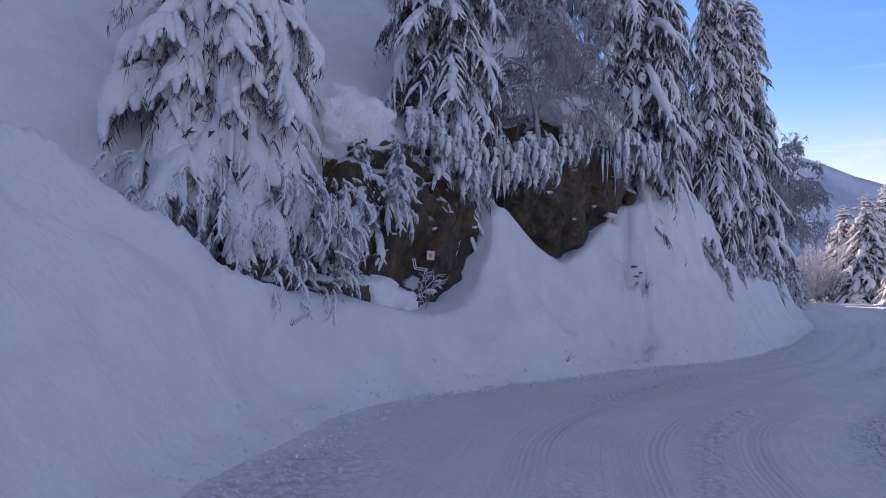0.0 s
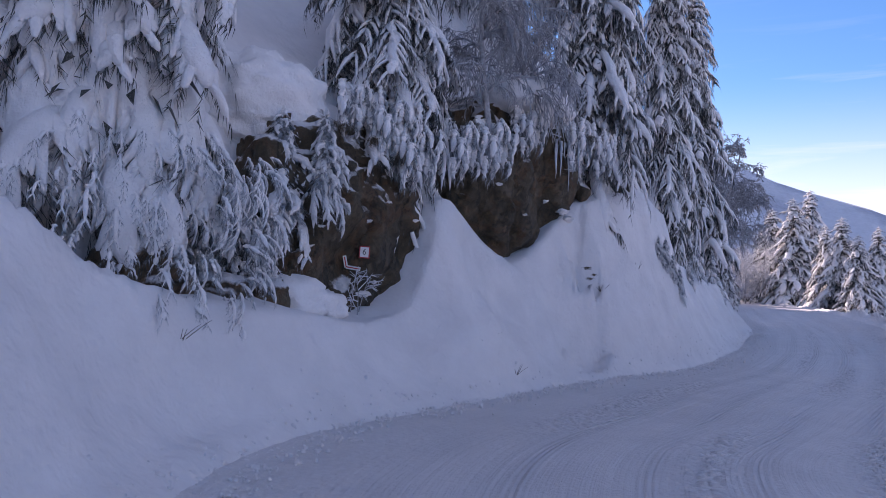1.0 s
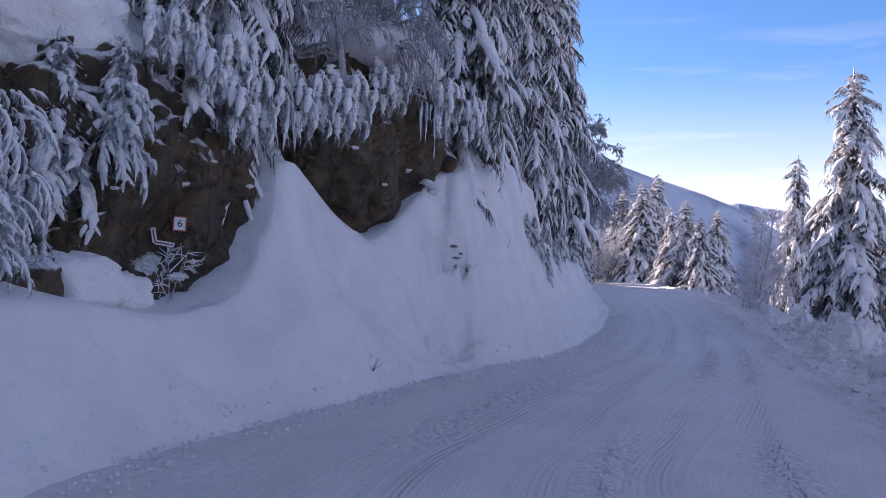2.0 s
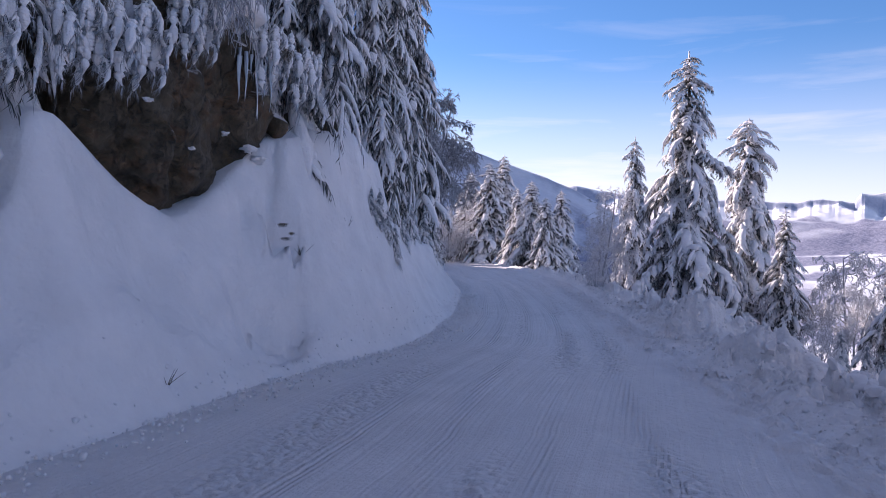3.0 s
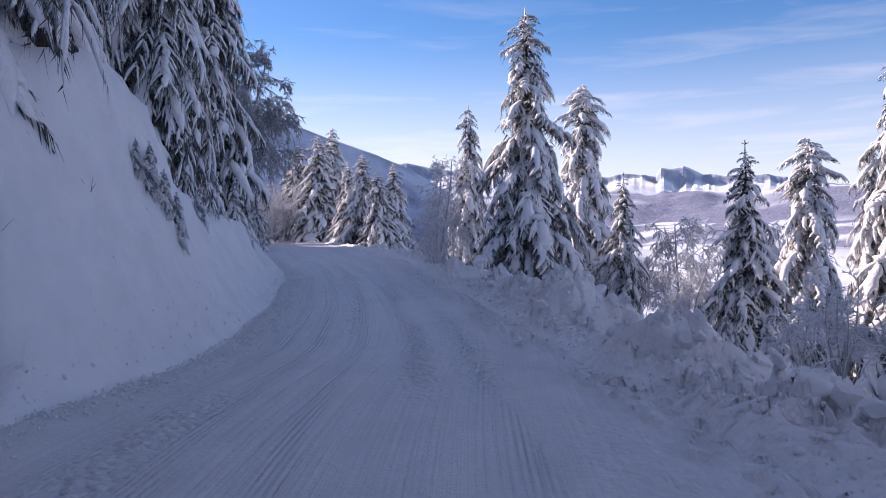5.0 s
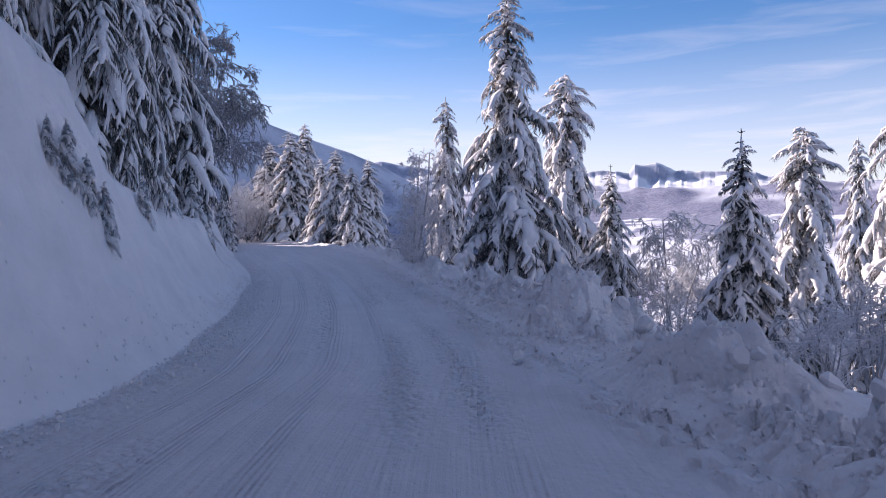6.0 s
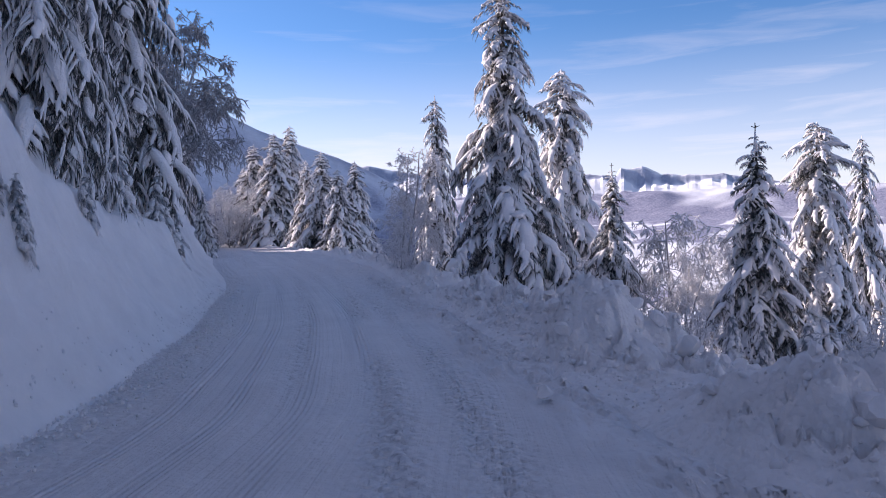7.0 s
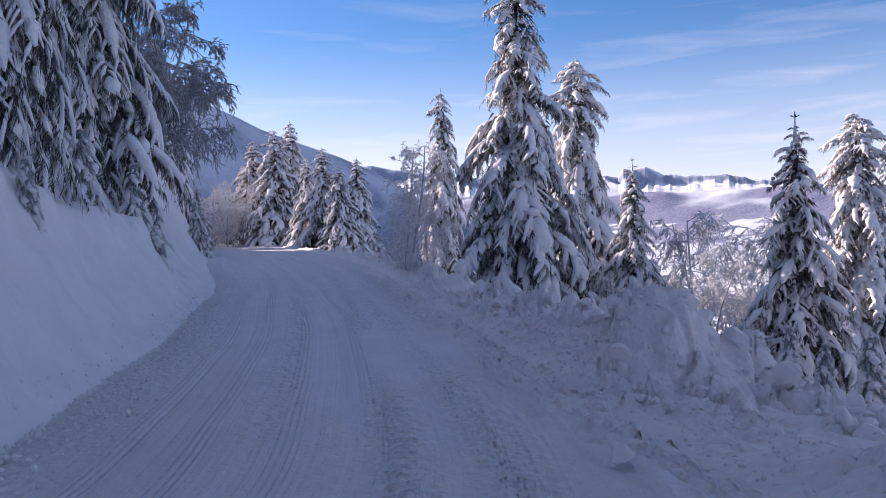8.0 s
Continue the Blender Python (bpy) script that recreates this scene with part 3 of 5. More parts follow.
# ---- far land: one sheet out to the mountains ----
def land_height(x, y):
    """Height and woodland share of the far country; on the near mountain the share also paints shade."""
    r = np.hypot(x - 8, y - 14)
    az = np.degrees(np.arctan2(x - 8, y - 14))
    base = -6 - 50 * smooth01((r - 40) / 500) + 70 * smooth01((r - 700) / 1500)
    base = base + 5 * fbm(x / 160, y / 160, 4, 130) * smooth01((r - 60) / 200)
    wood = smooth01(0.5 + 1.4 * fbm(x / 260, y / 170, 4, 135)) * smooth01((1500 - r) / 500) + smooth01(0.62 + 3.4 * fbm(x / 210, y / 90, 4, 136)) * (r > 1300)
    # wooded foothill below the far range
    foot = 130 * smooth01((r - 2250) / 700) * (0.97 + 0.10 * fbm(az / 5, r / 900, 3, 131))
    z = base + foot
    wood = np.maximum(wood * (r < 2300), smooth01((r - 2150 + 120 * fbm(az * 0.4, az * 0, 2, 138)) / 60) * smooth01((3010 - r + 60 * fbm(az * 0.8, az * 0, 2, 139)) / 60) * smooth01(1.1 + 0.7 * fbm(x / 200, y / 200, 3, 137)))
    # the far range: white aprons under a band of cliffs
    el = np.interp(az, [-180, 20, 38.2, 40.4, 44, 54, 55.9, 57.85, 58.1, 59.0, 59.8, 60.9, 61.2, 63.5, 65.5, 67.6, 71.7, 80, 180], [4.6, 4.6, 5.35, 5.0, 4.3, 3.95, 4.1, 3.9, 4.45, 4.40, 4.55, 4.15, 3.88, 3.74, 3.72, 3.25, 2.6, 2.4, 2.4])
    crest = 1.9 + 3650 * np.tan(np.radians(el + 0.07 * fbm(az * 1.2, az * 0 + 3, 3, 140)))
    line = 3480 + 45 * fbm(az * 0.11, az * 0, 2, 142)
    apron = np.clip((r - 2930) / (line - 2930), 0, 1) ** 0.9
    cliff = smooth01((r - line) / 90)
    share = 0.35 + 0.18 * fbm(az * 0.5, az * 0, 3, 146) + 0.06 * fbm(az * 3.1, az * 0, 2, 147)
    share = np.clip(share * np.interp(az, [40, 54, 57.4, 57.8, 60.5, 62], [0.8, 0.9, 1.0, 1.25, 1.2, 1.0]), 0.12, 0.85)
    gully = (14 * np.abs(fbm(az * 0.45 + r / 700, r / 500, 2, 143))) * smooth01((r - 2950) / 200) * (1 - cliff) + 8 * cliff * (1 - cliff) * fbm(az * 0.9, r / 90, 2, 148)
    far = z + (crest - z) * ((1 - share) * apron + share * cliff) - gully + 5 * fbm(x / 130, y / 130, 2, 149) * smooth01((r - 2950) / 150) * (1 - 0.8 * cliff)
    z = np.where(r > 2900, far, z)
    wood = wood * (r < 3060)
    rock = np.where(r > 2900, smooth01(5 * cliff * (1 - cliff) + 0.5 * fbm(az * 1.3, r / 60, 3, 160)) * (cliff > 0.02) * (cliff < 0.98), 0)
    # the near mountain that comes down from the uphill side
    el = np.interp(az, [-60, 0, 18, 26, 28, 30, 32, 34, 36, 38, 40.4, 43, 47, 60], [24, 18, 13.6, 10.1, 9.25, 8.2, 7.4, 6.8, 6.2, 5.3, 3.8, 2.0, 0, -4])
    peak = 1.9 + 1250 * np.tan(np.radians(el)) + 3 * fbm(az * 0.25, az * 0, 2, 150)
    side = smooth01((r - 800) / 450) * (1 - smooth01((r - 1300) / 700))
    hill = -50 + (peak + 50) * side + 14 * fbm(x / 160, y / 160, 4, 151) * side * (1 - side) * 4
    near = smooth01((60 - az) / 10) * (az > -75)
    hill = np.where(near > 0, -60 + (hill + 60) * near, -200)
    # woods low down, plus an even share that paints the shaded face darker and bluer
    wood = np.where(hill > z, smooth01((60 - hill + 30 * fbm(x / 90, y / 90, 3, 152)) / 60) * 0.7 + 0.28 + 0.4 * smooth01(2.4 * fbm(x / 60, y / 110, 3, 153)), wood)
    rock = np.where(hill > z, 0, rock)
    z = np.maximum(z, hill)
    return z, np.clip(wood, 0, 1), rock


def land_stuff():
    m, n, l, p = material("far_snow_and_woods")
    at = n.new("ShaderNodeAttribute")
    at.attribute_name = "woods"
    trees = add_noise(n, l, 0.13, 4, 0.8)
    drift = add_noise(n, l, 0.012, 5, 0.6)
    bare = n.new("ShaderNodeAttribute")
    bare.attribute_name = "cliffs"
    # blue distance haze is mixed into the snow, cliff and woods colours
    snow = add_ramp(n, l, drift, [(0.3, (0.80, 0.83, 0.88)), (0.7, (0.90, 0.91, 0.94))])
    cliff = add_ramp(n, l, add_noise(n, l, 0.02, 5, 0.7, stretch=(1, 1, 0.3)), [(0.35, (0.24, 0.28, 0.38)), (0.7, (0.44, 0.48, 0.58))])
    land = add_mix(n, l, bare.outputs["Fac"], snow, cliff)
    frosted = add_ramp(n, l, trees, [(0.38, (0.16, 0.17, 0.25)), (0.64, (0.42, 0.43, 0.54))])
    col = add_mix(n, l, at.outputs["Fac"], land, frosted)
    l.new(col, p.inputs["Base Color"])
    p.inputs["Roughness"].default_value = 0.85
    add_bump(n, l, p, [(trees, 0.5, 5.0)])
    return m


def build_land():
    az = np.radians(np.concatenate([np.arange(-180, 10, 5.0), np.arange(18, 82, 0.2), np.arange(85, 181, 5.0)]))
    r = np.concatenate([np.array([30.0, 45, 70, 100, 150, 220]), np.linspace(300, 2900, 90), np.linspace(2925, 3700, 75), np.array([3850, 4100, 4400.0])])
    a, rr = np.meshgrid(az, r)
    x, y = 8 + rr * np.sin(a), 14 + rr * np.cos(a)
    z, wood, rock = land_height(x, y)
    z = np.where(rr < 260, np.minimum(z, -24.0), z)
    v = np.stack([x, y, z], -1).reshape(-1, 3)
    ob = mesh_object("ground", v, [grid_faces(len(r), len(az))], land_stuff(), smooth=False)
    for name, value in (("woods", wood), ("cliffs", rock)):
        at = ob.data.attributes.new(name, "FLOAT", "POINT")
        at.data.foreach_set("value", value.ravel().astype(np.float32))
    return tagged(ob, "snowy valley fields, frosted woods and distant mountains", "landscape", kind="structure")


build_road()
build_left()
build_right()
build_land()


def ground_at(x, y):
    """Height of the snow at a place."""
    kl = int(np.argmin(np.hypot(LEFT[:, 0] - x, LEFT[:, 1] - y)))
    kr = int(np.argmin(np.hypot(RIGHT[:, 0] - x, RIGHT[:, 1] - y)))
    dl = float((x - LEFT[kl, 0]) * LN[kl, 0] + (y - LEFT[kl, 1]) * LN[kl, 1])
    dr = float((x - RIGHT[kr, 0]) * RN[kr, 0] + (y - RIGHT[kr, 1]) * RN[kr, 1])
    if dl > 0 and dl > dr:
        return float(left_height(np.array(S[kl]), np.array(dl)))
    if dr > 0:
        return float(right_height(np.array(S[kr]), np.array(dr), np.array(float(x)), np.array(float(y))))
    return 0.0


# ---- conifers ----
def frond(rng, fat, twigs, seg, rings, spikes, drop, cover=0.66, needle_len=1.0):
    """One laden branch along +x, one long: a drooping pad of snow with a comb of fingers, and the needles under it."""
    snow, needle = Heap(), Heap()

    def axis(t):
        return np.stack([t * (1 - 0.22 * drop * t), 0 * t, 0.16 * t - drop * t ** 2], -1)

    def bunch(path, width, count):
        n = len(path)
        f = rng.uniform(0.05, 1.0, count) * (n - 1)
        i = np.minimum(f.astype(int), n - 2)
        t = path[i + 1] - path[i]
        p = path[i] + t * (f - i)[:, None]
        t = t / (np.linalg.norm(t, axis=1, keepdims=True) + 1e-9)
        sd = np.cross(t, (0, 0, 1.0))
        sd /= np.linalg.norm(sd, axis=1, keepdims=True) + 1e-6
        u = rng.random((count, 5))
        sgn = np.where(u[:, 0] < 0.5, -1.0, 1.0)[:, None]
        tip = p + width * (sd * sgn * (0.2 + 1.5 * u[:, 1:2]) + t * (0.3 + 1.9 * u[:, 2:3]) + np.array((0, 0, -1.0)) * (0.2 + 2.9 * u[:, 3:4]))
        w = t * 0.24 * width * (0.7 + 0.7 * u[:, 4:5])
        needle.add(np.stack([p - w, p + w, tip], 1).reshape(-1, 3), tris=np.arange(3 * count).reshape(-1, 3))

    def lump(path, ry, rz, sides, tip=0.55):
        # a blunt, soft pillow of snow
        n = len(path)
        u = np.linspace(0, 1, n)
        prof = (0.45 + 0.55 * np.clip(u / 0.35, 0, 1)) * np.sqrt(np.clip(1 - (np.clip(u - tip, 0, 1) / (1.04 - tip)) ** 2.2, 0.05, 1))
        j = np.clip(1 + rng.normal(0, 0.2, n), 0.6, 1.45)
        p = path.copy()
        p[:, 2] += rz * 0.55
        p[:, 1] += ry * rng.normal(0, 0.12, n)
        v, q, tr = tube(p, ry * prof * j, rz * prof * np.clip(1 + rng.normal(0, 0.12, n), 0.7, 1.3), sides)
        snow.add(v + rng.normal(0, 0.06 * ry, v.shape), q, tr)

    main = axis(np.linspace(0.14, 1.0, rings + 4))
    # the pad lies in two to four pieces, broken where snow has slid off
    cuts = np.sort(rng.uniform(0.2, 0.95, int(rng.integers(1, 4))))
    for a, b in zip(np.concatenate([[0.12], cuts]), np.concatenate([cuts, [1.0]])):
        if b - a > 0.07 and rng.random() < cover + 0.25:
            piece = axis(np.linspace(a, b + 0.03, 4 + int(5 * (b - a))))
            lump(piece + np.array((0, rng.normal(0, 0.03 * fat), rng.normal(0, 0.012 * fat))), 0.125 * fat * rng.uniform(0.7, 1.2), 0.075 * fat * rng.uniform(0.8, 1.25), seg + 2, 0.5)
    bunch(main, 0.060 * needle_len, spikes)
    for k in range(twigs):
        f = 0.16 + 0.80 * (k // 2) / max(1, (twigs - 1) // 2) + rng.uniform(-0.05, 0.05)
        sg = 1 if k % 2 else -1
        p0 = axis(np.array([f]))[0]
        ln = (0.30 - 0.13 * f) * rng.uniform(0.6, 1.35)
        ang = radians(rng.uniform(38, 68)) * sg
        tt = np.linspace(0.0, 1.0, rings)
        dz = -(0.25 + drop * (0.5 + 0.8 * f)) * rng.uniform(0.7, 1.4)
        path = p0 + np.stack([tt * ln * math.cos(ang), tt * ln * math.sin(ang), dz * ln * (0.35 * tt + 0.95 * tt ** 2)], -1)
        if rng.random() < cover:
            cut = rng.uniform(0.6, 0.95)
            lump(p0 + (path - p0) * cut, 0.050 * fat * rng.uniform(0.6, 1.4), 0.042 * fat * rng.uniform(0.8, 1.25), seg, 0.4)
        bunch(path, 0.050 * needle_len, spikes)
    return snow.arrays(), needle.arrays()


def conifer(name, rng, height, radius, levels, per, fat, twigs, seg, rings, spikes, drop, needles, low=0.04, power=0.8, label="", cover=0.66, needle_len=1.0, leader=0.0, hang=0.0):
    """A laden conifer with its base at its own origin: trunk, branches and the snow on them."""
    kinds = [frond(rng, fat * f, 2 * twigs, seg, rings + 2, spikes, drop * g, cover, 0.7 * needle_len) for f, g in ((0.50, 1), (0.60, 0.8), (0.42, 1.25), (0.55, 1.4), (0.46, 0.9))]
    short = [frond(rng, fat * f, twigs, seg, rings, spikes, drop * g, cover, needle_len) for f, g in ((0.9, 1), (1.1, 0.8), (0.75, 1.2))]
    thing = new(name)
    snow, needle = Heap(), Heap()

    def put(base, a, tilt, length):
        use = kinds if length > 1.0 else short
        (sv, sq, stt), (nv, nq, nt) = use[rng.integers(len(use))]
        c, s = math.cos(a), math.sin(a)
        ct, st = math.cos(radians(tilt)), math.sin(radians(tilt))
        roll = rng.uniform(-0.25, 0.25)

        def place(v):
            v = v * length
            y, z = v[:, 1] * math.cos(roll) - v[:, 2] * math.sin(roll), v[:, 1] * math.sin(roll) + v[:, 2] * math.cos(roll)
            x, z = v[:, 0] * ct - z * st, v[:, 0] * st + z * ct
            return np.stack([x * c - y * s, x * s + y * c, z], -1) + base
        snow.add(place(sv), sq, stt)
        needle.add(place(nv), nq, nt)

    for i in range(levels):
        h = low + (0.975 - low) * (i / (levels - 1)) ** 0.80
        length0 = radius * (1 - h) ** power + 0.05 * radius
        count = max(4, int(round(per * (0.45 + 0.55 * (1 - h)))))
        off = rng.uniform(0, 6.28)
        for k in range(count):
            a = off + 6.283 * (k + rng.uniform(-0.3, 0.3)) / count
            length = length0 * rng.choice((0.6, 0.8, 1.0, 1.0, 1.18)) * rng.uniform(0.9, 1.1)
            if rng.random() < 0.10:
                continue
            tilt = rng.uniform(-32, 6) - hang + (34 + hang) * max(0, h - 0.72) / 0.28
            put(np.array((0, 0, height * h + rng.uniform(-0.06, 0.06) * height / levels * 4)), a, tilt, length)
    # dark twigs close to the trunk fill the middle of the crown
    inner = 1400
    hh = low + (0.9 - low) * rng.random(inner) ** 1.2
    rr = radius * (1 - hh) ** power * rng.uniform(0.08, 0.55, inner)
    aa = rng.uniform(0, 6.283, inner)
    p0 = np.stack([rr * np.cos(aa), rr * np.sin(aa), hh * height - 0.25 * rr], -1)
    way = np.stack([np.cos(aa), np.sin(aa), -rng.uniform(0.4, 1.6, inner)], -1) * rng.uniform(0.10, 0.22, inner)[:, None]
    wide = np.stack([-np.sin(aa), np.cos(aa), rng.normal(0, 0.5, inner)], -1) * 0.05
    needle.add(np.stack([p0 - wide, p0 + wide, p0 + way], 1).reshape(-1, 3), tris=np.arange(3 * inner).reshape(-1, 3))
    # the snowy leader, bare at its tip where it stands up above the crown
    top = np.stack([np.zeros(5), np.zeros(5), np.linspace(0.92, 1.0, 5) * height], -1)
    v, q, tr = tube(top, np.linspace(0.08, 0.025, 5), np.linspace(0.08, 0.025, 5), 6)
    snow.add(v, q, tr)
    zt = np.linspace(-0.03, 0.96, 10)
    path = np.stack([0.03 * np.sin(5 * zt), 0.03 * np.cos(4 * zt), zt * height], -1)
    rad = 0.018 * height * (1 - 0.93 * np.clip(zt, 0, 1))
    hv = Heap()
    hv.add(*tube(path, rad, rad, 8))
    if leader:
        tip = np.stack([np.zeros(4), np.zeros(4), np.linspace(0.97 * height, height + leader, 4)], -1)
        hv.add(*tube(tip, np.full(4, 0.016), np.full(4, 0.016), 5))
        for k in range(5):
            a = 1.3 * k
            arm = np.array((0, 0, height + leader * 0.45)) + np.linspace(0, 0.12, 3)[:, None] * np.array((math.cos(a), math.sin(a), 0.55))
            hv.add(*tube(arm, np.full(3, 0.012), np.full(3, 0.012), 4))
    hv.make("trunk", BARK, thing)
    tagged(needle.make("bough_needles", needles, thing, smooth=False), kind="stuff")
    tagged(snow.make("snow_load", SNOW_TREE, thing), kind="stuff")
    tagged(thing, label, "fir tree", kind="thing")
    return thing


rng = np.random.default_rng(7)
LABEL_FIR = "tall dark fir tree with drooping snow-laden branches on the slope"
FIR_A = conifer("fir_tree", rng, 13.0, 2.6, 37, 10, 1.35, 10, 4, 3, 19, 0.66, NEEDLES, power=0.62, label=LABEL_FIR, cover=0.66, needle_len=1.15, hang=10)
FIR_B = conifer("fir_tree", rng, 12.0, 2.5, 32, 10, 1.5, 10, 4, 3, 19, 0.70, NEEDLES, power=0.45, label=LABEL_FIR, cover=0.68, needle_len=1.15, hang=10)
FIR_C = conifer("fir_tree", rng, 9.0, 2.2, 28, 9, 1.25, 10, 4, 3, 19, 0.62, NEEDLES, power=0.78, label=LABEL_FIR, cover=0.60, needle_len=1.15, leader=0.30, hang=6)
FIR_FAR = conifer("fir_tree", rng, 12.0, 3.4, 30, 10, 1.5, 6, 4, 2, 18, 0.62, NEEDLES, power=0.78, label="snow-covered fir tree beside the far bend", cover=0.60, needle_len=1.4)
FIR_FAR_B = conifer("fir_tree", rng, 12.0, 3.0, 30, 10, 1.5, 6, 4, 2, 18, 0.70, NEEDLES, power=0.76, label="snow-covered fir tree beside the far bend", cover=0.60, needle_len=1.4)
FIR_BUSH = conifer("fir_sapling", rng, 3.0, 1.1, 10, 9, 2.2, 8, 4, 3, 14, 0.55, NEEDLES_FROST, power=0.7, label="small frosted fir sapling bowed under snow", cover=0.85, needle_len=0.8)
FIR_NEAR = conifer("fir_tree", rng, 12.0, 2.3, 46, 13, 1.0, 13, 4, 3, 18, 0.62, NEEDLES, power=0.5, label=LABEL_FIR, cover=0.52, needle_len=1.05, hang=10)
FIR_YOUNG = conifer("fir_sapling", rng, 3.0, 1.1, 14, 9, 1.6, 8, 6, 4, 26, 0.8, NEEDLES_FROST, power=0.75, label="small frosted fir sapling bowed under snow", cover=0.8)
USED = set()


def plant(src, x, y, z, height, native, turn, wide=1.0, lean=(0, 0), label="", group=""):
    """Stand a conifer at a place; the first use takes the original."""
    k = height / native
    m = Matrix.LocRotScale((x, y, z), Euler((radians(lean[0]), radians(lean[1]), radians(turn))), (k * wide, k * wide, k))
    if src.name in USED:
        ob = copy_thing(src, m @ Matrix.Diagonal((1 / src.scale[0], 1 / src.scale[1], 1 / src.scale[2], 1)))
    else:
        USED.add(src.name)
        ob = src
        ob.matrix_basis = m
    return tagged(ob, label, "", group)


# valley side
G = "firs along the valley side"
plant(FIR_A, 31.5, 34.1, -1.0, 14.3, 13, 20, 1.28, label="tallest snow-laden fir tree behind the ploughed snowbank", group=G)
plant(FIR_B, 40.3, 37.3, -2.0, 13.0, 12, 80, 1.22, group=G)
plant(FIR_C, 36.0, 31.4, -2.0, 6.7, 9, 10, 1.15, label="small snow-laden fir tree under taller firs", group=G)
plant(FIR_C, 33.9, 23.8, -3.8, 9.15, 9, 140, 1.2, label="slender snow-laden fir tree with a bare leader below the road", group=G)
plant(FIR_B, 40.2, 23.7, -5.5, 11.7, 12, 200, 1.15, group=G)
plant(FIR_A, 43.0, 50.6, -2.5, 14.4, 13, 120, 0.95, group=G)
plant(FIR_A, 31.0, 16.8, -4.5, 13.0, 13, 250, 1.25, group=G)
plant(FIR_FAR, 62.0, 28.0, -8.0, 15.7, 12, 30, 0.7, group=G)


def polar(az, dist):
    return 8 + dist * math.sin(radians(az)), 14.5 + dist * math.cos(radians(az))


# far bend
for src, az, dist, el, wide, turn in ((FIR_FAR, 29.4, 96, 7.4, 0.95, 0), (FIR_FAR_B, 31.0, 90, 8.3, 1.1, 60), (FIR_FAR, 32.2, 95, 8.9, 0.8, 120), (FIR_FAR_B, 28.6, 102, 5.6, 0.9, 10),
                                      (FIR_FAR_B, 33.4, 78, 6.2, 0.9, 20), (FIR_FAR, 34.6, 72, 6.9, 0.9, 200), (FIR_FAR_B, 35.9, 66, 5.5, 1.0, 90), (FIR_FAR, 37.3, 71, 6.1, 0.85, 300)):
    x, y = polar(az, dist)
    z = ground_at(x, y) - 0.2
    top = 1.85 + dist * math.tan(radians(el))
    plant(src, x, y, z, top - z, 12, turn, 1.45 * wide, group="firs at the far bend")

# uphill side
G = "firs on the uphill side"
plant(FIR_NEAR, 0.0, 15.7, 4.6, 9.5, 12, 30, 1.1, group=G)
plant(FIR_NEAR, 5.7, 21.2, 5.2, 11.5, 12, 170, 0.95, group=G)
plant(FIR_NEAR, 7.6, 25.2, 5.4, 11.0, 12, 300, 0.85, group=G)
plant(FIR_NEAR, 11.0, 28.9, 4.4, 12.0, 12, 10, 0.9, group=G)
plant(FIR_NEAR, 14.7, 34.7, 4.2, 12.8, 12, 100, 0.95, group=G)
plant(FIR_FAR, 30.4, 62.2, 1.0, 4.6, 12, 100, 1.0, group=G)
# three fill the wood above the cutting; the farther ones are hidden shadow casters
for k, (x, y, h) in enumerate(((3.6, 25.0, 13), (-0.5, 21.5, 11), (9.2, 31.5, 12), (33.0, 75.5, 11), (31.0, 69.0, 10), (35.8, 81.5, 12), (41.0, 91.0, 16), (41.2, 98.0, 18), (39.6, 104.0, 20), (36.5, 110.0, 20))):
    plant(FIR_FAR_B if k % 2 else FIR_FAR, x, y, ground_at(x, y) - 0.3, h, 12, 70 * k, 0.7, label="snow-covered fir tree on the wooded slope, the farther ones added to shade the road", group=G)
# hidden firs added towards the sun, tall enough to shade the far road
for k, (x, y) in enumerate(((33, 122), (36, 124.5), (39, 126.5), (42, 128), (45, 130), (48, 131.5), (36, 132), (41, 135), (30, 119))):
    plant(FIR_FAR if k % 2 else FIR_FAR_B, x, y, 1.0, 22 + k % 3, 12, 40 * k, 0.75, label="hidden snow-covered fir tree beyond the far bend, added to shade the road", group="firs beyond the far bend")
# unseen firs added round the bend behind, to block low sky light from the bank
for k, (x, y, h) in enumerate(((23.0, 6.5, 15), (18.5, 3.0, 16), (14.5, -2.5, 15), (19.5, -6.0, 18), (11.5, -9.0, 15), (26.0, 1.0, 18), (8.5, -15.0, 14), (-13.0, 3.0, 12), (-12.0, -5.0, 12), (-17.0, 10.0, 12), (-11.5, -12.0, 12))):
    plant(FIR_FAR_B if k % 2 else FIR_FAR, x, y, ground_at(x, y) - 0.3, h, 12, 50 * k, 0.9, label="unseen snow-covered fir tree round the bend, added to block sky light", group="firs round the bend")
plant(FIR_YOUNG, -0.85, 12.9, 3.35, 1.35, 3, 30, 1.0, group=G)
plant(FIR_YOUNG, -1.5, 12.85, 2.9, 1.8, 3, 130, 1.2, group=G)



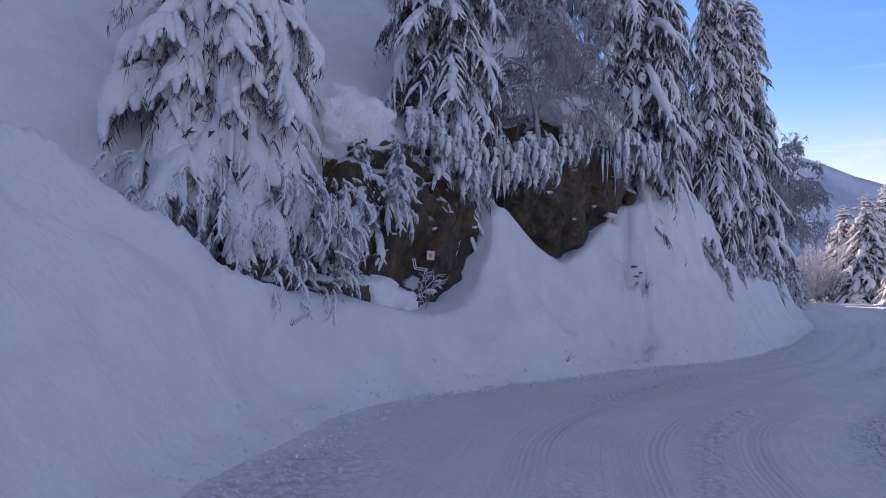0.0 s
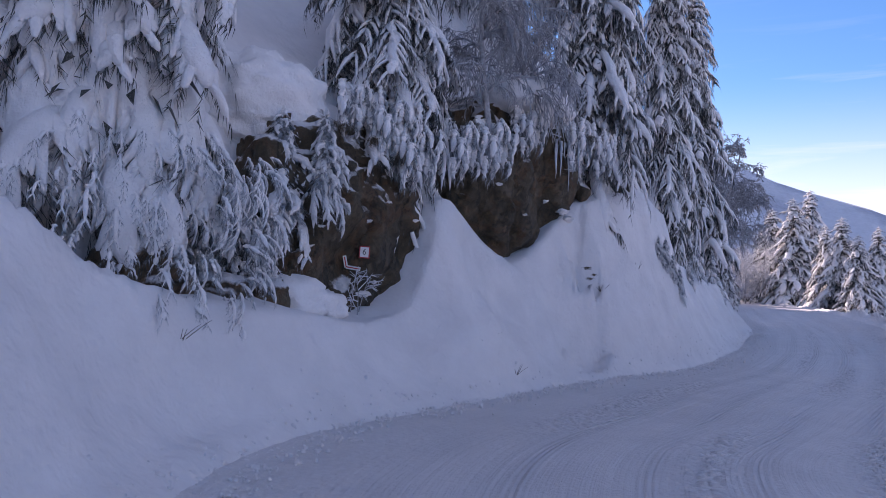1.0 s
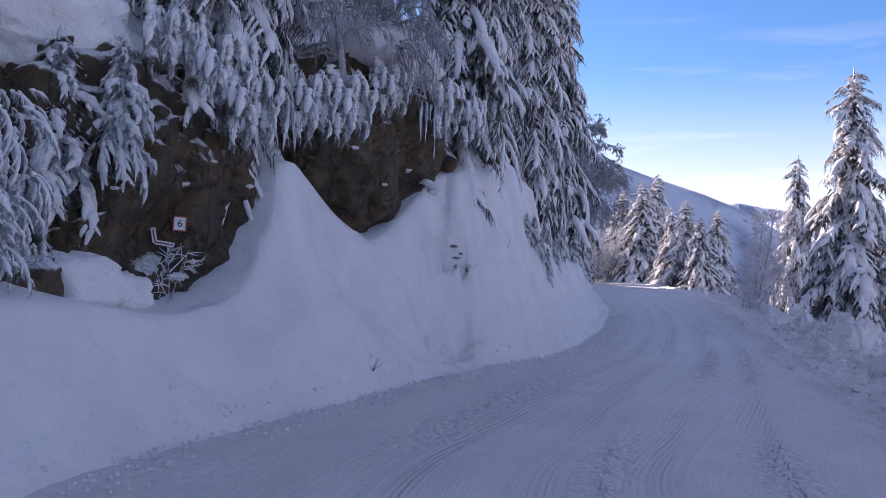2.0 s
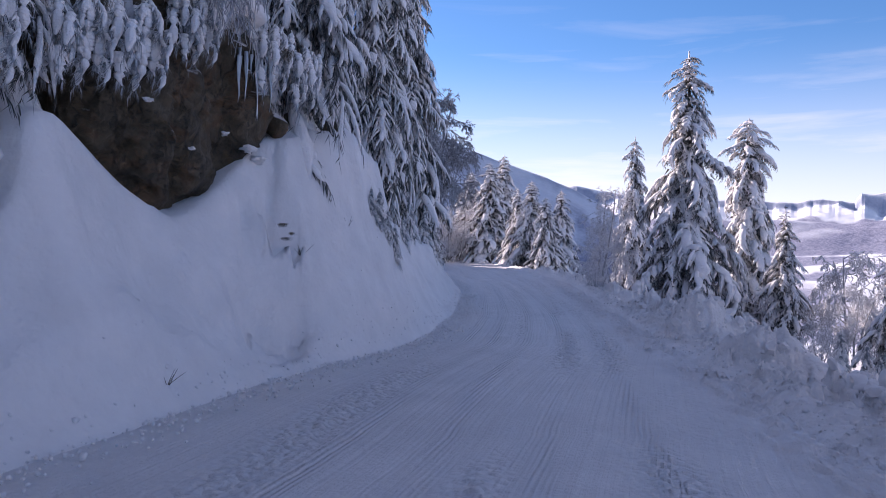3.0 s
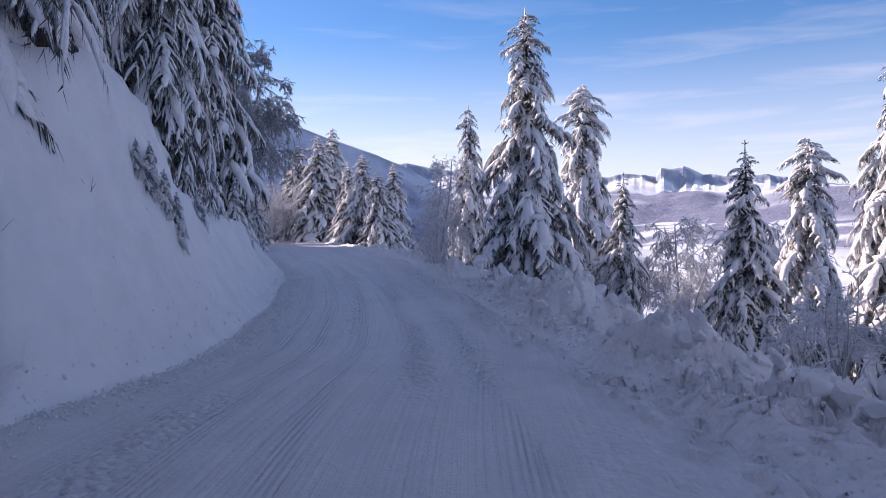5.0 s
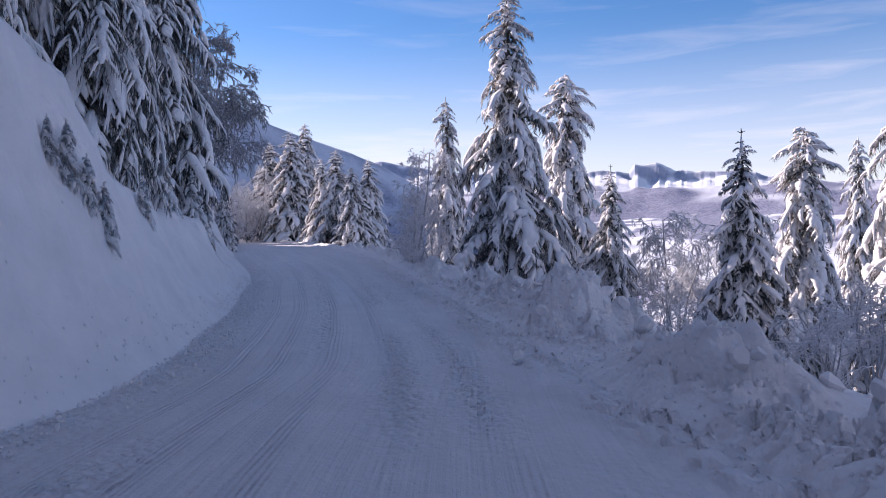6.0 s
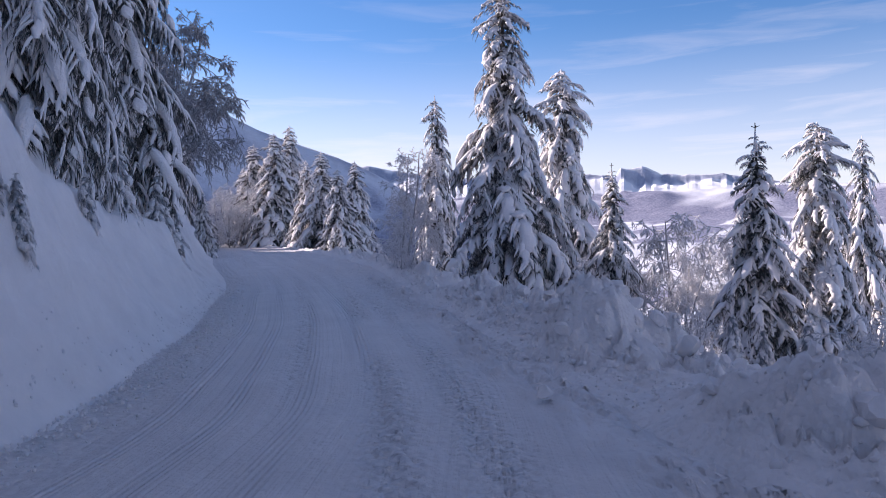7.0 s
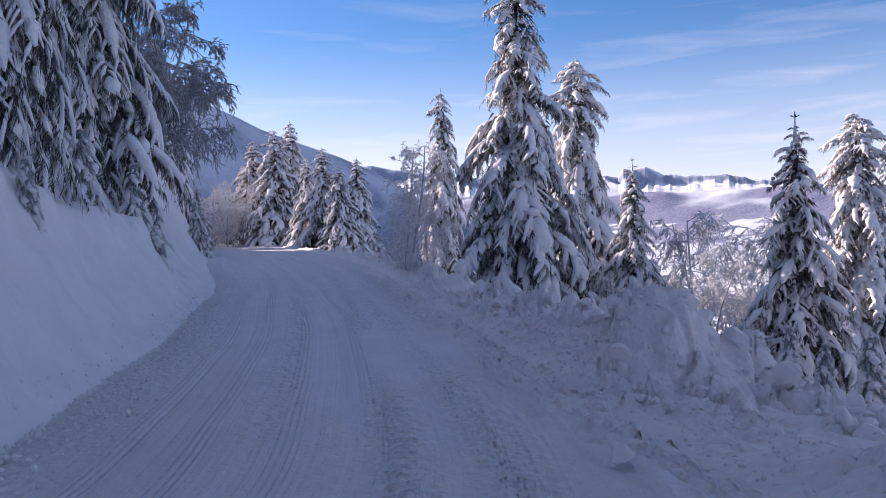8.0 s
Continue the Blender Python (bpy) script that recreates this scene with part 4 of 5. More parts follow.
# ---- the fir buried under snow ----
def buried_fir():
    r2 = np.random.default_rng(21)
    ob = conifer("buried_fir", r2, 10.9, 2.5, 34, 12, 1.65, 13, 5, 4, 16, 0.58, NEEDLES, low=0.30, power=0.55, cover=0.90, hang=8, label="broad fir tree almost buried under a thick snow blanket")
    a = np.linspace(0, 2 * np.pi, 220, endpoint=False)
    t = np.linspace(0.02, 1, 120)
    aa, tt = np.meshgrid(a, t)
    ca, sa_ = np.cos(aa), np.sin(aa)
    # lobes hang like tongues, longer than they are wide
    lobe = fbm(ca * 2.0 + 5, sa_ * 2.0 + tt * 3.0, 3, 200)
    tongue = np.abs(vnoise(aa * 2.23, tt * 3.2 + 0.6 * np.sin(aa * 2), 205))
    r = (0.10 + 1.05 * tt ** 0.75) * (1 + 0.14 * lobe) - 0.30 * (1 - tongue) ** 3 + 0.05 * fbm(aa * 6, tt * 16, 3, 208)
    r = np.where(tt < 0.08, r * tt / 0.08, r)
    z = 10.3 - 7.3 * tt - 0.45 * np.abs(fbm(ca * 3, sa_ * 3, 3, 207)) * smooth01((tt - 0.75) / 0.25)
    inner = np.stack([0.6 * r[-1] * ca[-1], 0.6 * r[-1] * sa_[-1], z[-1] + 0.3], -1)
    v = np.concatenate([np.stack([r * ca, r * sa_, z], -1).reshape(-1, 3), inner])
    n = len(a)
    k = np.arange(n)
    k2 = (k + 1) % n
    rows = np.arange(len(t))[:, None] * n
    q = np.stack([rows + k, rows + n + k, rows + n + k2, rows + k2], -1).reshape(-1, 4)
    mesh_object("snow_blanket", v, [q], SNOW_TREE, ob)

    def scatter(kinds, count, low, high, reach, lens, tilts, names):
        sn, ne = Heap(), Heap()
        for i in range(count):
            ang, f = r2.uniform(0, 6.283), r2.random()
            hz = low + (high - low) * f
            tc = min(1.0, max(0.02, (10.6 - hz) / 7.9))
            (sv, sq, stt), (nv, nq, nt) = kinds[i % len(kinds)]
            ln, r0 = r2.uniform(*lens), (reach if reach < 2 else r2.choice((0.5, 0.75, 1.0, 1.0))) * (0.25 + 1.75 * tc ** 0.75) * r2.uniform(0.86, 1.05)
            tl = radians(r2.uniform(*tilts))
            c, s_ = math.cos(ang), math.sin(ang)

            def place(p):
                p = p * ln
                x, zz = p[:, 0] * math.cos(tl) - p[:, 2] * math.sin(tl) + r0, p[:, 0] * math.sin(tl) + p[:, 2] * math.cos(tl)
                return np.stack([x * c - p[:, 1] * s_, x * s_ + p[:, 1] * c, zz + hz], -1)
            sn.add(place(sv), sq, stt)
            ne.add(place(nv), nq, nt)
        tagged(sn.make(names[0], SNOW_TREE, ob), kind="stuff")
        tagged(ne.make(names[1], NEEDLES_FROST, ob, smooth=False), kind="stuff")
    scatter([frond(r2, f, 8, 4, 3, 24, 0.8, 0.5, 1.1) for f in (0.6, 0.75, 0.9)], 700, 1.1, 3.3, 9, (0.20, 0.40), (-60, 15), ("fringe_snow", "fringe"))
    ob.matrix_basis = pose(-3.55, 11.3, 0.5, 3, 2, 0)
    return ob


buried_fir()


# ---- rock outcrops ----
from mathutils.bvhtree import BVHTree


def outcrop(name, centre, size, turns, seed, label, detail=6, flats=()):
    """A rugged rock face: a squared-off sphere, cracked and roughened. Returns it and a tree for finding its surface."""
    bm = bmesh.new()
    bmesh.ops.create_icosphere(bm, subdivisions=detail, radius=1.0)
    off = Vector((seed * 3.7, seed * 1.9, seed * 5.3))
    for vert in bm.verts:
        p = vert.co.normalized()
        e = 3.0
        k = (abs(p.x) ** e + abs(p.y) ** e + abs(p.z) ** e) ** (-1 / e)
        w = Vector((p.x * k * size[0], p.y * k * size[1], p.z * k * size[2]))
        nrm = Vector((p.x / size[0], p.y / size[1], p.z / size[2])).normalized()
        q = w * 0.9 + off
        big = noise.fractal(q * 0.8, 1.0, 2.0, 3)
        dist, _ = noise.voronoi(Vector((q.x * 1.1 + 0.4 * q.z, q.y * 1.1, q.z * 0.6)))
        crack = min(0.3, dist[1] - dist[0])
        facet = noise.cell(Vector((q.x * 1.3 + 0.6 * q.z, q.y * 1.3, q.z * 1.1 - 0.5 * q.x)))
        chip = noise.cell(Vector((q.x * 3.1 - 0.9 * q.z, q.y * 3.1 + 0.7 * q.z, q.z * 2.6 + 0.8 * q.x)))
        fine = noise.fractal(q * 4.5, 1.0, 2.0, 3)
        vert.co = w + nrm * (0.18 * big + 0.55 * crack + 0.11 * facet + 0.06 * chip + 0.07 * fine) * min(1.0, 1.7 * min(size) / 0.9)
    me = bpy.data.meshes.new(name)
    m = pose(*centre, *turns)
    inv = m.inverted()
    for fx, fy, fz, radius in flats:
        for vert in bm.verts:
            w = m @ vert.co
            if w.y > fy + 0.9:
                continue
            k = min(1.0, max(0.0, 1.6 - 1.6 * math.hypot(w.x - fx, w.z - fz) / radius))
            w.y += (fy + 0.03 - w.y) * k
            vert.co = inv @ w
    bm.to_mesh(me)
    bm.transform(m)
    tree = BVHTree.FromBMesh(bm)
    bm.free()
    me.polygons.foreach_set("use_smooth", np.ones(len(me.polygons), dtype=bool))
    me.materials.append(ROCK)
    ob = new(name, me)
    ob.matrix_basis = m
    return tagged(ob, label, "rock outcrop", "rocks of the cutting", "thing"), tree


ROCK_ONE, ROCK_ONE_FACE = outcrop("rock_outcrop", (-1.05, 14.3, 2.85), (1.95, 0.95, 1.8), (0, 0, 50), 1, "dark wet brown rock face carrying a number plate", flats=((-0.235, 13.92, 2.546, 0.5), (-0.43, 13.92, 2.30, 0.5)))
outcrop("rock_outcrop", (-1.75, 13.1, 2.3), (0.7, 0.5, 0.6), (0, 0, 30), 3, "low dark rock ledge bearing two young firs", 5)
ROCK_TWO, ROCK_TWO_FACE = outcrop("rock_outcrop", (2.75, 18.6, 4.4), (2.3, 0.95, 1.75), (8, 0, 45), 2, "rust-brown overhanging rock face under hanging firs")

G = "rocks of the cutting"
for k, (c, s) in enumerate((((6.2, 20.75, 4.7), (.32, .25, .30)), ((5.7, 20.3, 4.75), (.22, .2, .18)), ((5.1, 19.75, 4.5), (.3, .25, .22)), ((6.6, 21.2, 4.75), (.3, .25, .3)),
                            ((-1.6, 12.25, 1.75), (.35, .3, .3)), ((-2.1, 11.6, 1.7), (.3, .3, .35)), ((-2.75, 10.6, 1.9), (.5, .4, .45)))):
    outcrop("rock", c, s, (20 * k, 0, 35 * k), 10 + k, "small dark rock sticking out of the snow bank", 4)


# ---- bare deciduous trees and shrubs, white with frost ----
def frosted_tree(name, seed, height, spread, stems=1, droop=0.5, counts=(13, 7, 6, 3), label="", lean=(0.0, 0.0), thick=1.0, coat=TWIG_FROST):
    """Stems, limbs, boughs and twigs as tapered tubes: the stems bark, the rest frosted."""
    r = np.random.default_rng(seed)
    wood, twigs = Heap(), Heap()

    def grow(p, d, length, radius, level):
        n = (7, 5, 4, 4, 3)[level]
        pts, dirs = [p], [d]
        for k in range(n - 1):
            d = d + r.normal(0, 0.10 + 0.05 * level, 3) + np.array((0, 0, (0.10 if level == 0 else -droop * 0.16 * level)))
            d = d / np.linalg.norm(d)
            p = p + d * length / (n - 1)
            pts.append(p)
            dirs.append(d)
        pts = np.array(pts)
        rad = radius * np.linspace(1, 0.35 if level < 3 else 0.55, n)
        (wood if level == 0 else twigs).add(*tube(pts, rad, rad, (7, 5, 4, 3, 3)[level], cap=level < 2))
        if level >= len(counts):
            return
        for k in range(counts[level]):
            f = (0.22 + 0.78 * (k + r.random()) / counts[level]) if level == 0 else r.uniform(0.15, 1.0)
            i = min(int(f * (n - 1)), n - 2)
            q = pts[i] + (pts[i + 1] - pts[i]) * (f * (n - 1) - i)
            a = r.uniform(0, 6.283)
            dd = dirs[i]
            side = np.cross(dd, (0.3, 0.9, 0.2))
            side /= np.linalg.norm(side)
            side = side * math.cos(a) + np.cross(dd, side) * math.sin(a)
            open_ = r.uniform(0.55, 1.0)
            nd = dd * (1 - 0.45 * open_) + side * open_
            nd /= np.linalg.norm(nd)
            if level == 0:
                ln = spread * (1.05 - 0.65 * f) * r.uniform(0.75, 1.2)
            else:
                ln = length * (0.55, 0.5, 0.48, 0.5)[level] * r.uniform(0.7, 1.25)
            grow(q, nd, ln, max(rad[i] * 0.55, 0.010 * thick) if level == 0 else max(0.5 * rad[i], 0.008 * thick), level + 1)
    for k in range(stems):
        a = 6.283 * k / max(stems, 1) + r.uniform(0, 1)
        tilt = 0.0 if stems == 1 else r.uniform(0.12, 0.4)
        d = np.array((math.cos(a) * tilt + lean[0], math.sin(a) * tilt + lean[1], 1.0))
        grow(np.array((0.08 * math.cos(a) * (stems > 1), 0.08 * math.sin(a) * (stems > 1), -0.1)), d / np.linalg.norm(d), height * r.uniform(0.8, 1.0), 0.011 * height * min(thick, 1.1), 0)
    thing = new(name)
    wood.make("trunk", STEM_FROST, thing)
    twigs.make("crown", coat, thing)
    return tagged(thing, label, "tree" if height > 3 else "shrub", kind="thing")


def stand(ob, x, y, z, turn=0, k=1.0, again=False):
    m = Matrix.LocRotScale((x, y, z), Euler((0, 0, radians(turn))), (k, k, k))
    if again:
        return copy_thing(ob, m)
    ob.matrix_basis = m
    return ob


BIRCH = frosted_tree("birch_tree", 3, 7.5, 2.6, 2, 0.5, (12, 6, 5, 3), thick=2.6, label="bare birch white with frost behind the snowbank")
stand(BIRCH, 31.6, 41.6, -0.9, 40)
stand(BIRCH, 34.6, 43.6, -1.6, 160, 0.8, True)
WILLOW = frosted_tree("bowed_tree", 5, 7.2, 3.2, 2, 1.0, (12, 7, 5, 3), thick=3.0, label="bowed deciduous tree with arching frost-white branches", lean=(0.15, 0.0))
stand(WILLOW, 41.2, 31.2, -4.6, 0, 1.1)
stand(WILLOW, 46.0, 27.5, -6.0, 130, 1.15, True)
stand(WILLOW, 50.0, 30.0, -7.0, 60, 1.2, True)
stand(WILLOW, 38.8, 29.3, -3.6, 200, 0.6, True)
LEANER = frosted_tree("leaning_tree", 8, 8.5, 2.6, 2, 0.8, (18, 9, 7, 4), thick=2.3, label="bare tree leaning out over the cutting, coated in frost", lean=(0.10, -0.05), coat=STEM_FROST)
stand(LEANER, 17.4, 39.4, 3.4, 0)
LARCH = frosted_tree("drooping_larch", 9, 6.5, 1.5, 1, 1.7, (38, 10, 8), label="bare larch with drooping frost-covered twigs over the brown rock", thick=1.3, coat=STEM_FROST)
stand(LARCH, 2.3, 16.6, 4.6, 60)
tagged(stand(LARCH, 3.0, 17.6, 5.0, 200, 0.95, True))
ARCH = frosted_tree("bent_sapling", 12, 3.4, 1.6, 1, 2.2, (12, 8, 4), label="bent sapling with hanging ice-coated twigs", lean=(0.55, -0.35))
stand(ARCH, 6.2, 22.6, 5.6, 0)
FAR_TREE = frosted_tree("frosted_tree", 25, 7.2, 3.0, 3, 0.8, (10, 6, 4), label="sunlit frost-covered tree at the far bend", thick=4.0)
for k, (az, dist, h) in enumerate(((26.3, 94, 1.05), (27.3, 90, 1.15), (28.2, 92, 1.2), (27.8, 100, 1.3), (25.4, 104, 1.0))):
    x, y = polar(az, dist)
    tagged(stand(FAR_TREE, x, y, ground_at(x, y) - 0.2, 70 * k, h, k > 0), group="trees at the far bend")
SHRUB = frosted_tree("frosted_shrub", 15, 2.4, 1.2, 7, 0.4, (5, 4, 3), label="many-stemmed shrub covered in hoarfrost behind the snowbank", thick=2.0)
for k, (x, y, z, h) in enumerate(((21.6, 15.6, -1.5, 1.0), (23.2, 17.0, -2.0, 0.9), (22.4, 14.4, -1.9, 1.1), (25.4, 22.1, -2.0, 0.75), (35.4, 45.8, -0.7, 1.0), (38.0, 50.5, -0.8, 0.9),
                                   (28.5, 38.0, -0.5, 0.9), (37.5, 33.5, -2.2, 1.2))):
    tagged(stand(SHRUB, x, y, z, 47 * k, h, k > 0), group="frosted shrubs")

# young firs bowed under snow
for k, (x, y, z, h, wd) in enumerate(((24.0, 20.4, -1.9, 1.7, 0.7), (24.6, 19.9, -2.1, 1.5, 0.7), (27.4, 19.8, -2.9, 2.2, 0.8), (26.5, 20.6, -2.6, 1.3, 0.8), (8.3, 22.05, 3.1, 0.9, 0.8), (8.62, 22.25, 2.7, 0.8, 0.8), (8.95, 22.55, 2.25, 0.9, 0.8),
                                      (10.95, 26.3, 2.5, 1.2, 0.7), (11.1, 26.6, 2.1, 1.1, 0.7), (8.0, 21.85, 3.3, 0.6, 0.8), (7.6, 22.7, 3.6, 2.2, 0.6), (13.0, 30.4, 2.2, 2.0, 0.8), (15.2, 33.4, 2.3, 1.8, 0.8), (16.3, 34.9, 2.2, 1.8, 0.8))):
    plant(FIR_BUSH, x, y, z if x > 17 else (z - 0.40 * h if z > 0 and x < 11.5 else ground_at(x, y) - 0.25), h, 3, 77 * k, wd, group="young firs bowed under snow")


# ---- signs on the first rock ----
EYE_POINT = Vector((0, 0, 1.9))


def on_face(tree, target, lift=0.0):
    way = (Vector(target) - EYE_POINT).normalized()
    hit, nrm, _, _ = tree.ray_cast(EYE_POINT, way)
    return (hit if hit is not None else Vector(target)) - way * lift


def box_mesh(name, size, mat, parent, loc=(0, 0, 0), bevel=0.004, turn=0.0):
    bm = bmesh.new()
    bmesh.ops.create_cube(bm, size=1.0)
    bmesh.ops.scale(bm, vec=size, verts=bm.verts)
    bmesh.ops.bevel(bm, geom=bm.edges[:], offset=bevel, segments=1, affect="EDGES")
    me = bpy.data.meshes.new(name)
    bm.to_mesh(me)
    bm.free()
    me.materials.append(mat)
    ob = new(name, me)
    ob.parent = parent
    ob.matrix_basis = pose(*loc, 0, turn, 0)
    return ob


PAINT_WHITE = simple_material("white_paint", (0.66, 0.66, 0.64), (0.80, 0.80, 0.78), 9, 0.5)
PAINT_RED = simple_material("red_paint", (0.42, 0.03, 0.04), (0.55, 0.06, 0.06), 9, 0.5)
PAINT_BLACK = simple_material("black_paint", (0.02, 0.02, 0.02), (0.05, 0.05, 0.05), 9, 0.5)
plate = new("number_plate")
plate.matrix_basis = Matrix.Translation((-0.235, 13.91, 2.546)) @ pose(0, 0, 0, 0, 3, 4)
box_mesh("panel", (0.150, 0.012, 0.185), PAINT_WHITE, plate)
for name, size, loc in (("frame_bar", (0.178, 0.02, 0.018), (0, 0, 0.093)), ("frame_bar", (0.178, 0.02, 0.018), (0, 0, -0.093)), ("frame_bar", (0.018, 0.02, 0.168), (0.080, 0, 0)), ("frame_bar", (0.018, 0.02, 0.168), (-0.080, 0, 0))):
    box_mesh(name, size, PAINT_RED, plate, loc)
digit_data = bpy.data.curves.new("digit", "FONT")
digit_data.body = "6"
digit_data.size = 0.14
digit_data.align_x, digit_data.align_y = "CENTER", "CENTER"
digit_data.extrude = 0.001
digit_data.materials.append(PAINT_BLACK)
digit = new("digit", digit_data)
digit.parent = plate
digit.matrix_basis = pose(0, -0.0085, 0, 90, 0, 0)
tagged(plate, "small white plate numbered 6 with a red frame on the rock", "sign", kind="thing")

marker = new("direction_marker")
marker.matrix_basis = Matrix.Translation((-0.445, 13.90, 2.30)) @ pose(0, 0, 0, 0, 3, 4)
for name, size, loc, turn, mat in (("upright_band", (0.062, 0.012, 0.20), (-0.105, 0, 0.075), -14, PAINT_WHITE), ("upright_stripe", (0.018, 0.014, 0.17), (-0.105, -0.004, 0.07), -14, PAINT_RED),
                                   ("level_band", (0.24, 0.012, 0.062), (0.035, 0, -0.022), 5, PAINT_WHITE), ("level_stripe", (0.22, 0.014, 0.018), (0.030, -0.004, -0.022), 5, PAINT_RED)):
    box_mesh(name, size, mat, marker, loc, 0.003, turn)
tagged(marker, "bent white and red direction marker fixed to the rock", "sign", kind="thing")


# ---- snow lumps, ledges and blocks ----
def snow_lump(name, centre, size, seed, label, mat=SNOW_FRESH, rough=0.16, detail=4, turn=0.0, group=""):
    bm = bmesh.new()
    bmesh.ops.create_icosphere(bm, subdivisions=detail, radius=1.0)
    off = Vector((seed * 2.3, seed * 4.1, seed))
    for vert in bm.verts:
        p = vert.co.normalized()
        k = 1 + rough * noise.fractal(p * 1.6 + off, 1.0, 2.0, 3) + 0.5 * rough * noise.fractal(p * 5 + off, 1.0, 2.0, 2)
        if p.z < -0.3:
            k *= 0.9
        vert.co = Vector((p.x * size[0], p.y * size[1], p.z * size[2])) * k
    me = bpy.data.meshes.new(name)
    bm.to_mesh(me)
    bm.free()
    me.polygons.foreach_set("use_smooth", np.ones(len(me.polygons), dtype=bool))
    me.materials.append(mat)
    ob = new(name, me)
    ob.matrix_basis = pose(*centre, 0, 0, turn)
    return tagged(ob, label, "snow", group, "thing")


snow_lump("snow_drift", (3.3, 18.1, 6.25), (1.5, 0.95, 0.62), 1, "thick snow drift overhanging the rust-brown rock", turn=45)
snow_lump("snow_drift", (-1.5, 14.7, 4.8), (1.8, 0.9, 0.45), 2, "snow drift lying over the dark rock face", turn=50)
snow_lump("snow_drift", (-2.0, 13.6, 4.75), (1.25, 0.8, 0.95), 6, "snow drift lying over the dark rock face", SNOW_TREE, 0.22, 5, turn=30)
snow_lump("snow_mound", (-1.3, 12.75, 1.7), (0.7, 0.5, 0.42), 7, "rounded snow mound at the foot of the dark rock", SNOW_TREE, 0.25, 4, turn=30)
snow_lump("snow_mound", (-0.8, 13.1, 1.6), (0.42, 0.35, 0.30), 8, "rounded snow mound at the foot of the dark rock", SNOW_TREE, 0.25, 4, turn=60)
# snow caught on the ledges of the rock faces
for owner, tree, spots in ((ROCK_ONE, ROCK_ONE_FACE, ((-.18, 13.8, 3.06, .06), (.62, 14.4, 3.15, .06), (-.08, 13.7, 2.05, .07), (-.22, 13.6, 1.85, .12), (-.6, 13.5, 2.0, .07), (.15, 13.9, 3.4, .05), (-.9, 13.2, 2.9, .05))),
                    (ROCK_TWO, ROCK_TWO_FACE, ((3.9, 18.6, 4.1, .10), (4.4, 18.9, 3.9, .14), (4.6, 19.1, 3.75, .16), (2.6, 17.5, 4.3, .08), (3.3, 18.0, 3.7, .06)))):
    for k, (x, y, z, r_) in enumerate(spots):
        p = on_face(tree, (x, y, z), 0.0)
        lump_ob = snow_lump("snow_patch", (p.x, p.y, p.z), (r_ * 1.1, r_ * 0.8, r_ * 0.5), 20 + k, "", SNOW_TREE, 0.6, 3, 50)
        for key in ("category", "kind"):
            del lump_ob[key]
        lump_ob.parent = owner
        lump_ob.matrix_parent_inverse = owner.matrix_basis.inverted()


# ---- icicles ----
def ice_material():
    m, n, l, p = material("ice")
    p.inputs["Base Color"].default_value = (0.80, 0.86, 0.92, 1)
    p.inputs["Roughness"].default_value = 0.12
    p.inputs["IOR"].default_value = 1.31
    p.inputs["Transmission Weight"].default_value = 0.45
    add_bump(n, l, p, [(add_noise(n, l, 25, 2, 0.5), 0.4, 0.01)])
    return m


ICE = ice_material()
r3 = np.random.default_rng(31)
for k in range(14):
    f = k / 13
    base = Vector((4.02 + 0.65 * f + r3.uniform(-0.05, 0.05), 18.25 + 0.4 * f, 5.38 + r3.uniform(-0.08, 0.08)))
    ln = r3.choice((0.25, 0.4, 0.7, 0.95)) * r3.uniform(0.8, 1.2)
    zz = np.linspace(0.1, -ln, 7)
    path = np.stack([0.01 * np.sin(9 * zz + k), 0.01 * np.cos(7 * zz), zz], -1)
    rad = 0.032 * (np.linspace(1, 0.06, 7) ** 0.8) * (1 + 0.15 * np.sin(np.arange(7) * 2.1 + k))
    hp = Heap()
    hp.add(*tube(path, rad, rad, 7))
    ice = hp.make("icicle", ICE)
    ice.matrix_basis = pose(*base)
    tagged(ice, "clear icicle hanging from the rock overhang", "icicle", "icicles under the overhang", "thing")


# ---- dry grass and twigs ----
GRASS = simple_material("dry_grass", (0.07, 0.05, 0.03), (0.20, 0.15, 0.10), 14, 0.9)


def tuft(name, seed, count, length, drop, spread, label, mat=GRASS, radius=0.006):
    r = np.random.default_rng(seed)
    hp = Heap()
    for _ in range(count):
        a, ln = r.uniform(0, 6.283), length * r.uniform(0.5, 1.2)
        p0 = np.array((r.normal(0, spread), r.normal(0, spread * 0.4), r.normal(0, spread * 0.2)))
        t = np.linspace(0, 1, 5)
        out = r.uniform(0.2, 0.8) * ln
        path = p0 + np.stack([math.cos(a) * out * t, math.sin(a) * out * t, ln * (0.7 * t - drop * t ** 2)], -1)
        hp.add(*tube(path, radius * np.linspace(1, 0.4, 5), radius * np.linspace(1, 0.4, 5), 3, cap=False))
    ob = hp.make(name, mat)
    return tagged(ob, label, "grass", "dry grass tufts", "thing")


HEATH = tuft("dry_grass_tuft", 41, 260, 0.45, 1.4, 0.32, "brown dry grass and heather hanging over the rock edge")
for k, (x, y, z, kk) in enumerate(((-0.75, 13.6, 4.6, 0.5), (-0.15, 13.7, 4.4, 0.6), (0.35, 14.2, 4.2, 0.8), (1.7, 16.1, 5.3, 1.0), (4.0, 17.9, 5.9, 1.0), (4.9, 18.8, 5.7, 1.0), (-1.9, 12.6, 3.6, 0.8), (-2.3, 10.9, 1.9, 0.7), (4.92, 18.45, 2.55, 0.33), (4.98, 18.42, 2.3, 0.28), (5.15, 18.65, 2.4, 0.25))):
    stand(HEATH, x, y, z, 55 * k + 40, kk, k > 0)
